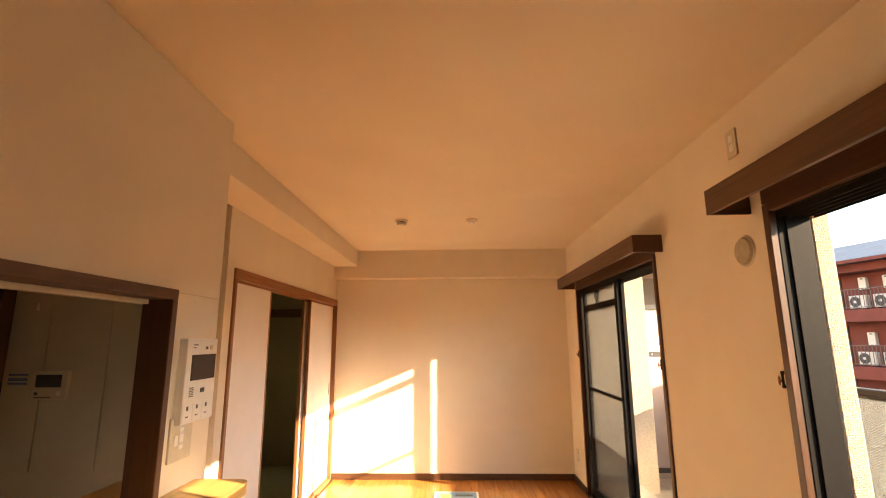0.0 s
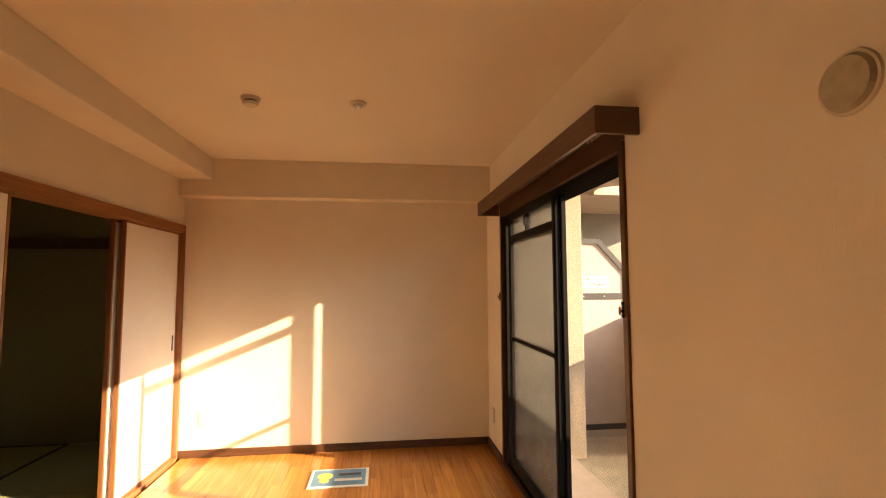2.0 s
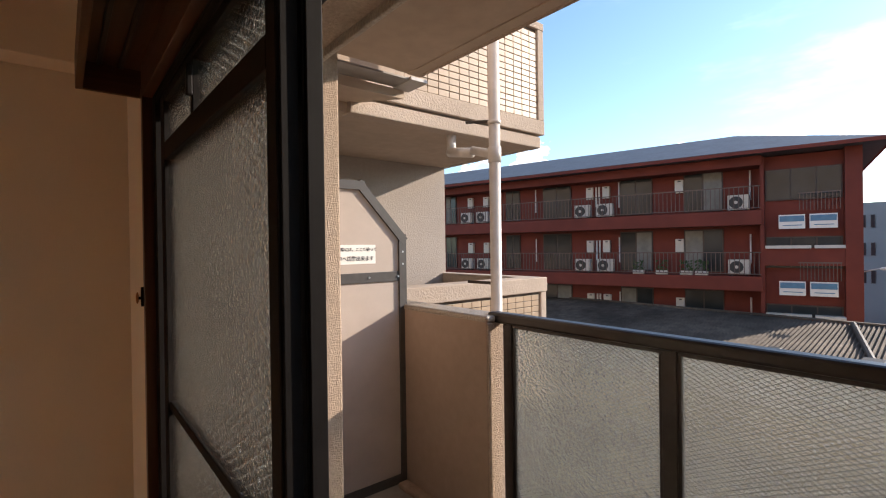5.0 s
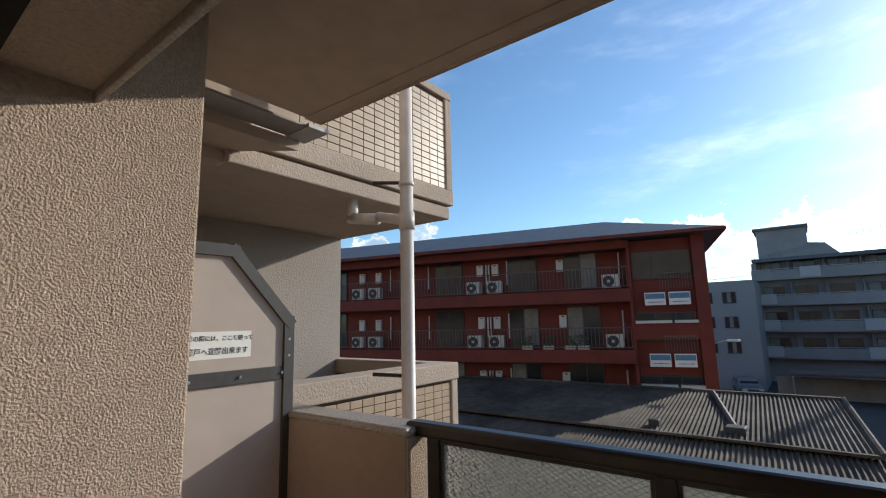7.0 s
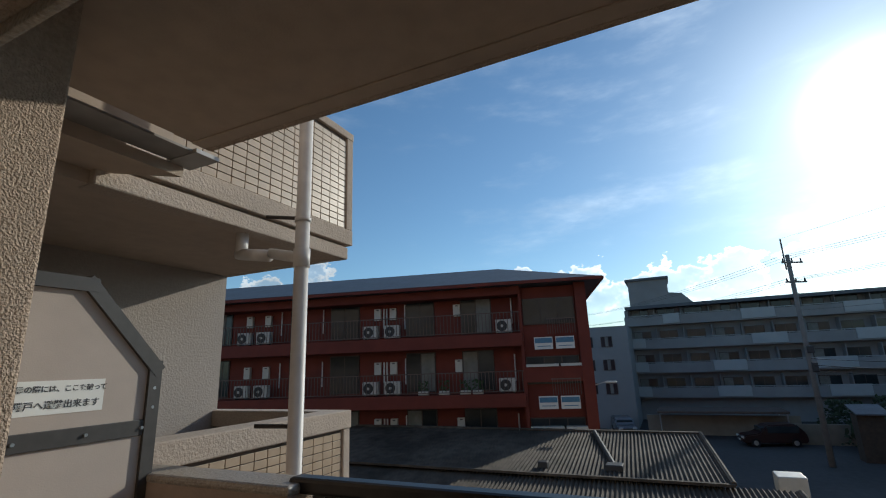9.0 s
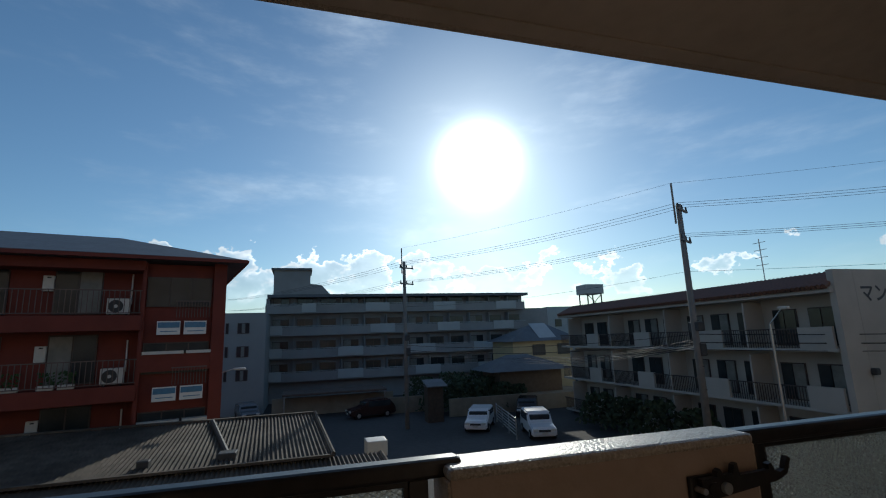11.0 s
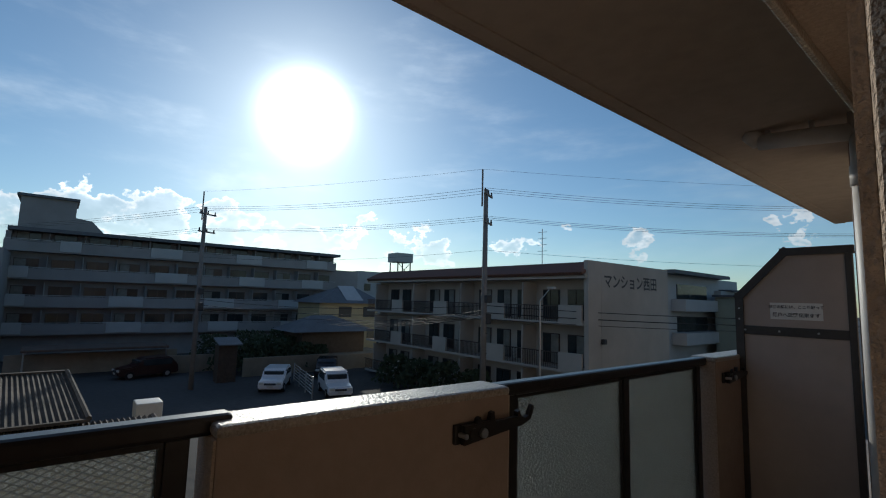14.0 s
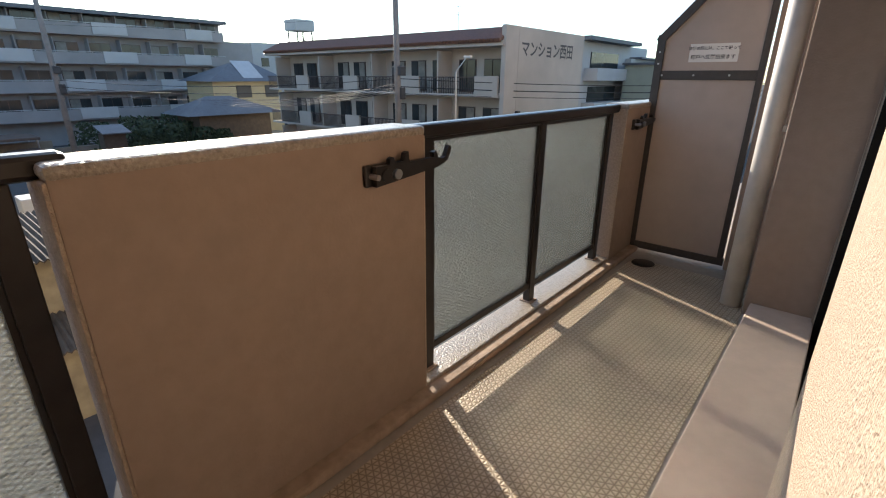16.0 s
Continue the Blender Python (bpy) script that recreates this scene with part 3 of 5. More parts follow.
# window casings, frames and sashes
def sash(window, x, y0, y1, z0, z1, label, latch=True, glass=None):
    w, t = 0.055, 0.013
    ym = (y0 + y1) / 2 + 0.05
    frame_bm = boxes(((x - t, y0, z0), (x + t, y0 + w, z1)), ((x - t, y1 - w, z0), (x + t, y1, z1)), ((x - t, y0 + w, z0), (x + t, y1 - w, z0 + 0.075)),
                     ((x - t, y0 + w, z1 - 0.04), (x + t, y1 - w, z1)), ((x - t, y0 + w, 1.685), (x + t, y1 - w, 1.735)), ((x - t, ym, 1.735), (x + t, ym + 0.025, z1 - 0.04)),
                     ((x - t - 0.004, y0 + 0.004, z0), (x - t, y0 + 0.010, z1)), bevel=0.002)
    s = part("sash", frame_bm, BLACK_METAL, window, label)
    part("waist_bar", boxes(((x - 0.008, y0 + w, 0.965), (x + 0.008, y1 - w, 0.99)), bevel=0.002), BLACK_METAL, s)
    for a, b, c, d in ((y0 + w, 0.075 + z0, y1 - w, 0.965), (y0 + w, 0.99, y1 - w, 1.685), (y0 + w, 1.735, ym, z1 - 0.04), (ym + 0.025, 1.735, y1 - w, z1 - 0.04)):
        p = part("pane", boxes(((x - 0.003, a, b), (x + 0.003, c, d))), glass or WINDOW_GLASS, s, "wired patterned glass pane")
        p.visible_shadow = False
    if latch:
        part("small_latch", boxes(((x - 0.026, ym - 0.006, 1.77), (x - t, ym + 0.010, 1.84)), bevel=0.003), BLACK_METAL, s)
    part("pull", boxes(((x - 0.018, y0 + 0.012, 1.00), (x - t, y0 + 0.028, 1.06)), bevel=0.002), BLACK_METAL, s)
    return s


def opening(number, y0, y1):
    o = root(f"window_{number}", (1.45, (y0 + y1) / 2, 0), "balcony door with dark wooden casing and black aluminium tracks", "window", kind="structure")
    # wooden casing in the thickness of the wall
    part("casing_jamb", boxes(((EAST - 0.012, y0 - 0.005, 0), (1.366, y0 + 0.028, HEAD)), bevel=0.002), DARK_WOOD_Z, o)
    part("casing_jamb", boxes(((EAST - 0.012, y1 - 0.028, 0), (1.366, y1 + 0.005, HEAD)), bevel=0.002), DARK_WOOD_Z, o)
    part("casing_head", boxes(((EAST - 0.012, y0 + 0.028, HEAD - 0.03), (1.366, y1 - 0.028, HEAD + 0.004)), bevel=0.002), DARK_WOOD_Y, o)
    part("head_board", boxes(((EAST - 0.010, y0 - 0.005, HEAD + 0.004), (EAST + 0.002, y1 + 0.005, 2.0055))), DARK_WOOD_Y, o)
    part("casing_sill", boxes(((EAST - 0.012, y0 + 0.028, -0.012), (1.366, y1 - 0.028, 0.022)), bevel=0.002), DARK_WOOD_Y, o)
    # aluminium frame with tracks
    edge = 1.47 if number == 1 else 1.538
    if number == 1:
        part("mortar_reveal", boxes(((edge, y0, 0.0), (1.536, y0 + 0.03, HEAD)), bevel=0.012), STUCCO, o, "beige sprayed stucco reveal")
    part("frame_jamb", boxes(((1.366, y0, 0.0), (edge, y0 + 0.03, HEAD)), ((1.40, y0 + 0.03, 0.03), (1.405, y0 + 0.04, HEAD - 0.03)), ((1.45, y0 + 0.03, 0.03), (1.455, y0 + 0.04, HEAD - 0.03)), bevel=0.001), BLACK_METAL, o)
    if number == 1:
        part("frame_jamb", boxes(((1.366, y1 - 0.08, 0.0), (1.452, y1, HEAD)), ((1.44, y1 - 0.09, 0.03), (1.445, y1 - 0.08, HEAD - 0.03)), bevel=0.001), BLACK_METAL, o)
        part("mortar_reveal", boxes(((1.452, y1 - 0.06, 0.0), (1.544, y1, HEAD))), STUCCO, o, "beige mortar reveal")
    else:
        part("frame_jamb", boxes(((1.366, y1 - 0.03, 0.0), (1.488, y1, HEAD)), *[((xx, y1 - 0.036, 0.03), (xx + 0.012, y1 - 0.03, HEAD - 0.03)) for xx in (1.395,)], bevel=0.001), BLACK_METAL, o)
        part("mortar_reveal", boxes(((1.488, y1 - 0.03, 0.0), (1.56, y1 + 0.002, HEAD)), bevel=0.008), STUCCO, o, "beige sprayed stucco reveal")
    part("frame_head", boxes(((1.366, y0 + 0.03, HEAD - 0.035), (1.538, y1 - 0.03, HEAD)), *[((xx, y0 + 0.03, HEAD - 0.06), (xx + 0.004, y1 - 0.03, HEAD - 0.035)) for xx in (1.367, 1.4, 1.434, 1.47, 1.503)], bevel=0.001), BLACK_METAL, o)
    part("frame_sill", boxes(((1.366, y0 + 0.03, 0.0), (1.538, y1 - 0.03, 0.03)), *[((xx, y0 + 0.03, 0.03), (xx + 0.004, y1 - 0.03, 0.042)) for xx in (1.384, 1.417, 1.46)], bevel=0.001), BLACK_METAL, o)
    return o


door_window = opening(1, W2A, W2B)
sash(door_window, 1.385, 3.60, 4.57, 0.044, HEAD - 0.037, "black aluminium sliding sash with patterned glass, slid aside")
sash(door_window, 1.418, 3.59, 4.572, 0.044, HEAD - 0.037, "black aluminium outer sash with patterned glass, slid aside", latch=False)
side_window = opening(2, W1A, W1B)
sash(side_window, 1.385, W1A + 0.032, 1.07, 0.044, HEAD - 0.037, "black aluminium sliding sash, slid aside")
sash(side_window, 1.418, W1A + 0.034, 1.12, 0.044, HEAD - 0.037, "black aluminium outer sash, slid aside", latch=False)


HOOK_BROWN = material("glossy brown plastic", (0.32, 0.12, 0.035), 0.3)


def tieback(y):
    o = root("curtain_hook", (EAST, y, 1.275), "small black curtain tieback hook on the wall", "hook", "curtain hooks")
    for z in (1.256, 1.304):
        part("screw_lobe", tube(bmesh.new(), (EAST - 0.018, y, z), (EAST - 0.010, y, z), 0.0065, 0.007, 16), BLACK_METAL, o)
    part("base_plate", boxes(((EAST - 0.019, y - 0.0045, 1.256), (EAST - 0.010, y + 0.0045, 1.304)), bevel=0.004), BLACK_METAL, o)
    part("stem", tube(bmesh.new(), (EAST - 0.028, y, 1.276), (EAST - 0.016, y, 1.276), 0.0045, None, 10), BLACK_METAL, o)
    bm = bmesh.new()
    bmesh.ops.create_uvsphere(bm, u_segments=16, v_segments=10, radius=1.0, matrix=Matrix.Translation((EAST - 0.028, y, 1.277)) @ Matrix.Diagonal((0.0045, 0.0055, 0.018, 1)))
    part("bar", bm, HOOK_BROWN, o, "glossy brown oval hook bar", smooth=True)


tieback(W2B + 0.012), tieback(W2A + 0.020), tieback(W1B + 0.012)

# leaflet on the floor
card = root("framed_card", (0.13, 4.64, 0.0), "blue printed card in a white frame lying on the floor", "card")
WHITE_CARD = material("white card", (0.75, 0.74, 0.68), 0.5)
BLUE_CARD = material("blue printed card", (0.08, 0.22, 0.36), 0.35)
YELLOW_CARD = material("yellow printed card", (0.75, 0.5, 0.12), 0.4)
part("frame", boxes(((-0.075, 4.48, 0.0), (0.335, 4.79, 0.008)), bevel=0.002), WHITE_CARD, card)
part("print", boxes(((-0.055, 4.50, 0.008), (0.315, 4.77, 0.0095))), BLUE_CARD, card, "blue printed sheet")
part("emblem", tube(bmesh.new(), (0.03, 4.66, 0.0095), (0.03, 4.66, 0.0105), 0.055, None, 20), YELLOW_CARD, card, "round yellow patch")
part("emblem", tube(bmesh.new(), (0.03, 4.58, 0.0095), (0.03, 4.58, 0.0105), 0.035, None, 20), YELLOW_CARD, card)
part("caption_bar", boxes(((0.10, 4.57, 0.0095), (0.29, 4.61, 0.0105))), WHITE_CARD, card)
part("caption_bar", boxes(((0.12, 4.66, 0.0095), (0.28, 4.70, 0.0105))), GREY_PRINT, card)

# ---- balcony ----
structure("soffit", boxes(((OUT, -3.6, TOP), (2.715, 5.12, TOP + 0.2)), ((2.65, -3.6, TOP - 0.008), (2.715, 5.12, TOP)), bevel=0.003), SOFFIT_PAINT, "beige painted underside of the balcony above", "soffit")
structure("slab_edge", boxes(((2.715, -3.6, TOP - 0.008), (2.745, 5.12, TOP + 1.3)), bevel=0.003), STUCCO, "beige edge of the balcony above", "slab")
structure("lintel", boxes(((OUT - 0.03, -0.5, 2.0), (1.738, 4.637, TOP)), bevel=0.006), STUCCO, "beige stucco lintel over the windows", "lintel")
structure("lintel_drip", boxes(((1.735, -0.5, 1.976), (1.750, 4.637, 2.004)), bevel=0.004), COPING, "pale granular drip edge of the lintel", "lintel")
structure("column_north", boxes(((OUT, 4.637, BF), (1.985, 5.32, TOP)), bevel=0.008), STUCCO, "beige sprayed stucco pier beside the balcony door", "column")
structure("column_south", boxes(((OUT, -0.5, BF), (1.845, 0.30, TOP)), ((1.845, -0.6, BF), (2.06, -0.34, TOP)), bevel=0.006), SMOOTH_PAINT, "beige painted pier beside the window", "column")
structure("wall_outer", boxes(((OUT - 0.003, 1.79, BF), (OUT + 0.002, W2A, 2.0)), ((OUT - 0.003, 0.30, BF), (OUT + 0.004, W1A, 2.0)), ((1.5385, W1B - 0.004, BF), (OUT, W1B + 0.002, HEAD)), ((1.5385, W2A - 0.002, BF), (OUT, W2A + 0.004, HEAD))), STUCCO, "beige sprayed stucco wall between the windows", "wall")
structure("wall_outer_pier", prism([(OUT, W1B), (1.562, W1B), (1.562, W1B + 0.3), (OUT + 0.004, W2A - 0.01), (OUT, W2A - 0.01)], "z", BF, 2.0), STUCCO, "beige sprayed stucco thickening of the wall", "wall")
structure("balcony_floor", boxes(((1.39, -3.6, -0.2), (1.56, 5.4, -0.001)), ((1.54, -3.6, -0.2), (2.86, 5.4, BF))), GREY_FLOOR, "grey painted balcony floor", "floor")
structure("step", boxes(((1.5385, 0.30, 0.0), (1.815, 4.637, 0.12)), bevel=0.006), STEP_PAINT, "pinkish mortar step below the windows", "step")
structure("kerb", boxes(((2.62, -0.35, BF), (2.70, 5.23, 0.075)), bevel=0.012), CURB, "brown mortar kerb along the parapet", "kerb")
structure("kerb_ledge", boxes(((RAIL + 0.002, -0.1, BF), (2.83, 2.0, 0.085)), ((RAIL + 0.002, 2.85, BF), (2.83, 4.6, 0.085)), bevel=0.006), COPING, "pale granular ledge under the railing", "kerb")

# patterned vinyl sheet
SHEET = bpy.data.materials.new("beige embossed vinyl sheet")
SHEET.use_nodes = True
n, l = SHEET.node_tree.nodes, SHEET.node_tree.links
bs = n["Principled BSDF"]
bs.inputs["Roughness"].default_value = 0.5
geo = n.new("ShaderNodeNewGeometry")
waves = []
for ang in (0, 60, 120):
    mp = n.new("ShaderNodeMapping")
    mp.inputs["Rotation"].default_value = (0, 0, radians(ang + 4))
    l.new(geo.outputs["Position"], mp.inputs["Vector"])
    w = n.new("ShaderNodeTexWave")
    w.inputs["Scale"].default_value, w.inputs["Distortion"].default_value = 13.5, 0.2
    w.wave_profile = "TRI"
    l.new(mp.outputs["Vector"], w.inputs["Vector"])
    waves.append(w.outputs["Fac"])
mn = n.new("ShaderNodeMath")
mn.operation = "MINIMUM"
l.new(waves[0], mn.inputs[0]), l.new(waves[1], mn.inputs[1])
mn2 = n.new("ShaderNodeMath")
mn2.operation = "MINIMUM"
l.new(mn.outputs[0], mn2.inputs[0]), l.new(waves[2], mn2.inputs[1])
ramp = n.new("ShaderNodeValToRGB")
ramp.color_ramp.elements[0].position, ramp.color_ramp.elements[0].color = 0.02, (0.24, 0.18, 0.12, 1)
ramp.color_ramp.elements[1].position, ramp.color_ramp.elements[1].color = 0.34, (0.53, 0.435, 0.325, 1)
l.new(mn2.outputs[0], ramp.inputs["Fac"])
nz = n.new("ShaderNodeTexNoise")
nz.inputs["Scale"].default_value, nz.inputs["Detail"].default_value = 5.0, 6.0
l.new(geo.outputs["Position"], nz.inputs["Vector"])
mr = n.new("ShaderNodeMapRange")
mr.inputs["From Min"].default_value, mr.inputs["From Max"].default_value, mr.inputs["To Min"].default_value, mr.inputs["To Max"].default_value = 0.3, 0.7, 0.82, 1.12
l.new(nz.outputs["Fac"], mr.inputs["Value"])
sc = n.new("ShaderNodeVectorMath")
sc.operation = "SCALE"
l.new(ramp.outputs["Color"], sc.inputs[0]), l.new(mr.outputs["Result"], sc.inputs["Scale"])
l.new(sc.outputs["Vector"], bs.inputs["Base Color"])
bp = n.new("ShaderNodeBump")
bp.inputs["Distance"].default_value = 0.004
l.new(mn2.outputs[0], bp.inputs["Height"])
l.new(bp.outputs["Normal"], bs.inputs["Normal"])
structure("floor_sheet", boxes(((1.84, -0.15, BF), (2.585, 5.1, BF + 0.004))), SHEET, "beige vinyl floor sheet embossed with triangles", "floor")

# parapet walls with granular tops
for i, (a, b) in enumerate(((4.545, 5.55), (1.92, 2.91), (-0.75, 0.06))):
    structure(f"parapet_{i + 1}", boxes(((RAIL, a, BF), (2.825, b, 1.078)), bevel=0.004), SMOOTH_PAINT, "beige painted concrete parapet", "parapet")
    bm = boxes(((RAIL - 0.004, a - 0.004, 1.062), (2.829, b + 0.004, 1.094)), bevel=0.012)
    structure(f"coping_{i + 1}", bm, COPING, "pale granular coating on the parapet top", "coping")
for i, y in enumerate((4.537, 2.91, 1.912, 0.06)):
    structure(f"parapet_end_{i + 1}", boxes(((RAIL + 0.003, y, BF), (2.822, y + 0.008, 1.0615)), bevel=0.002), STUCCO, "pale granular render on the parapet's end", "parapet")
structure("outer_wall_below", boxes(((2.74, -3.6, GROUND), (2.86, 5.4, -0.2))), STUCCO, "beige outer wall below the balcony", "wall")


# railings
def railing(y0, y1, high, label):
    o = root("railing", (2.76, (y0 + y1) / 2, 0.085), label, "railing", "balcony railings")
    x = 2.765
    bm = bmesh.new()
    box(bm, (x - 0.032, y0 - 0.05, high - 0.05), (x + 0.032, y1 + 0.05, high), 0.012)
    part("top_rail", bm, RAIL_METAL, o)
    ym = (y0 + y1) / 2
    for y in (y0 + 0.068, ym, y1 - 0.068):
        p = part("post", boxes(((x - 0.02, y - 0.026, 0.085), (x + 0.02, y + 0.026, high - 0.05)), bevel=0.003), RAIL_METAL, o)
        part("shoe", boxes(((x - 0.035, y - 0.035, 0.083), (x + 0.035, y + 0.035, 0.092)), bevel=0.002), CURB, p)
    for a, b in ((y0 + 0.094, ym - 0.026), (ym + 0.026, y1 - 0.094)):
        part("bottom_rail", boxes(((x - 0.016, a, 0.168), (x + 0.016, b, 0.2)), bevel=0.002), RAIL_METAL, o)
        part("pane", boxes(((x - 0.003, a, 0.2), (x + 0.003, b, high - 0.065))), BALCONY_GLASS, o, "hammered translucent glass pane")
        part("glazing_rail", boxes(((x - 0.014, a, high - 0.065), (x + 0.014, b, high - 0.05)), bevel=0.002), RAIL_METAL, o)
        part("glazing_bead", boxes(((x - 0.012, a, 0.2), (x + 0.012, a + 0.012, high - 0.065))), RAIL_METAL, o)
        part("glazing_bead", boxes(((x - 0.012, b - 0.012, 0.2), (x + 0.012, b, high - 0.065))), RAIL_METAL, o)
    return o


railing(2.91, 4.545, 1.108, "dark bronze balcony railing with hammered glass panes")
railing(0.085, 1.893, 1.09, "dark bronze balcony railing with hammered glass panes")


# partition boards with chamfered outer corner
def lettering(name, text, size, m, mat, parent, label="", weight=0.0):
    cu = bpy.data.curves.new(name, "FONT")
    cu.body, cu.size, cu.extrude, cu.align_x, cu.align_y = text, size, 0.0004, "CENTER", "CENTER"
    cu.offset = weight
    tmp = new(name + "_outline", cu)
    bpy.context.view_layer.update()
    me = bpy.data.meshes.new_from_object(tmp.evaluated_get(bpy.context.evaluated_depsgraph_get()))
    bpy.data.objects.remove(tmp)
    me.materials.clear()
    me.materials.append(mat)
    ob = new(name, me)
    ob.matrix_world = m
    ob.parent = parent
    ob.matrix_parent_inverse = parent.matrix_world.inverted()
    return tagged(ob, label)


def frame_strip(pts, w, y0, y1):
    """Bars of width w along a polyline in the x-z plane."""
    bm = bmesh.new()
    for (ax, az), (bx, bz) in zip(pts, pts[1:]):
        y0, y1 = y0 - 0.0012, y1 + 0.0012
        d = Vector((bx - ax, 0, bz - az)).normalized()
        nrm = Vector((-d.z, 0, d.x)) * w / 2
        ext = d * w / 2
        q = [Vector((ax, 0, az)) - ext + nrm, Vector((bx, 0, bz)) + ext + nrm, Vector((bx, 0, bz)) + ext - nrm, Vector((ax, 0, az)) - ext - nrm]
        lo = [bm.verts.new((v.x, y0, v.z)) for v in q]
        hi = [bm.verts.new((v.x, y1, v.z)) for v in q]
        bm.faces.new(lo), bm.faces.new(hi[::-1])
        for i in range(4):
            bm.faces.new((lo[i], hi[i], hi[(i + 1) % 4], lo[(i + 1) % 4]))
    bmesh.ops.recalc_face_normals(bm, faces=bm.faces)
    return bm


LABEL_WHITE = material("white label film", (0.8, 0.79, 0.75), 0.5, vary=0.03)


def partition(y, x0, facing, label):
    """A board across the balcony at y; facing is the side, -1 or 1, that the notice is on."""
    o = root("partition_board", (2.35, y, BF), label, "partition", "balcony partitions")
    out = 2.672
    zb, zt = BF + 0.05, 1.765
    part("lower_board", boxes(((x0, y - 0.006, zb), (out, y + 0.006, 1.235))), PARTITION_BOARD, o)
    part("upper_board", prism([(x0, 1.285), (out, 1.285), (out, 1.478), (2.405, zt), (x0, zt)], "y", y - 0.006, y + 0.006), PARTITION_BOARD, o)
    part("cross_bar", boxes(((x0, y - 0.014, 1.232), (out, y + 0.014, 1.288)), bevel=0.002), PARTITION_FRAME, o)
    part("frame", frame_strip([(x0, zb), (out, zb), (out, 1.478), (2.405, zt), (x0, zt)], 0.048, y - 0.018, y + 0.018), PARTITION_FRAME, o)
    part("frame_stile", boxes(((x0 - 0.017, y - 0.018, zb), (x0 + 0.017, y + 0.020, zt)), bevel=0.002), PARTITION_FRAME, o)
    for z in (0.30, 1.10):
        part("bracket", boxes(((out + 0.01, y - 0.012, z), (RAIL + 0.004, y + 0.012, z + 0.025)), bevel=0.002), RAIL_METAL, o)
    s = facing
    screws = bmesh.new()
    for px, pz in ((2.42, 1.75), (2.655, 1.49), (2.672, 1.40), (2.672, 1.33), (2.64, 1.26), (2.45, 1.26), (2.25, 1.26)):
        tube(screws, (px, y + s * 0.014, pz), (px, y + s * 0.021, pz), 0.006, None, 10)
    part("screw", screws, STEEL, o)
    lx0, lx1 = 2.225, 2.497
    lab = part("notice", boxes(((lx0, y + s * 0.0062, 1.337), (lx1, y + s * 0.0075, 1.442))), LABEL_WHITE, o, "white emergency notice")
    turn = pose(0, 0, 0, 90, 0, 0 if s < 0 else 180)
    for text, z in (("非常の際には、ここを破って", 1.415), ("隣戸へ避難出来ます", 1.365)):
        lettering("notice_lettering", text, 0.0222 if z > 1.4 else 0.0275, pose((lx0 + lx1) / 2, y + s * 0.0082, z) @ turn, GREY_PRINT, lab, weight=0.0005)
    return o


partition(5.24, 2.02, -1, "grey beige balcony partition board with dark metal frame")
partition(-0.355, 2.09, 1, "grey beige balcony partition board beside the drainpipe")

# drainpipe at the south pier
pipe = root("drainpipe", (1.915, 0.22, BF), "pale grey drainpipe rising beside the pier", "drainpipe")
part("pipe", tube(bmesh.new(), (1.915, 0.20, BF), (1.915, 0.20, TOP), 0.052, None, 28), PIPE_PAINT, pipe, smooth=True)
part("collar", tube(bmesh.new(), (1.915, 0.20, 2.02), (1.915, 0.20, 2.12), 0.058, None, 28), PIPE_PAINT, pipe, smooth=True)
bm = bmesh.new()
tube(bm, (1.93, 0.20, 2.30), (2.35, 0.22, 2.34), 0.045, None, 20)
tube(bm, (2.35, 0.22, 2.34), (2.40, 0.225, TOP), 0.045, None, 20)
part("branch", bm, PIPE_PAINT, pipe, "horizontal branch under the soffit", smooth=True)
part("clamp", boxes(((1.845, 0.17, 1.0), (1.87, 0.23, 1.03)), bevel=0.002), STEEL, pipe)
for cx in (2.10, 2.30):
    part("clamp", boxes(((cx, 0.195, 2.36), (cx + 0.02, 0.225, TOP))), STEEL, pipe)
drain = ring_thing("floor_drain", (2.50, -0.10, BF), (("rim", 0.075, BF, BF + 0.007, 0.075, RAIL_METAL), ("grate", 0.06, BF + 0.007, BF + 0.012, 0.03, RAIL_METAL)), "round dark floor drain at the partition", "floor drain")


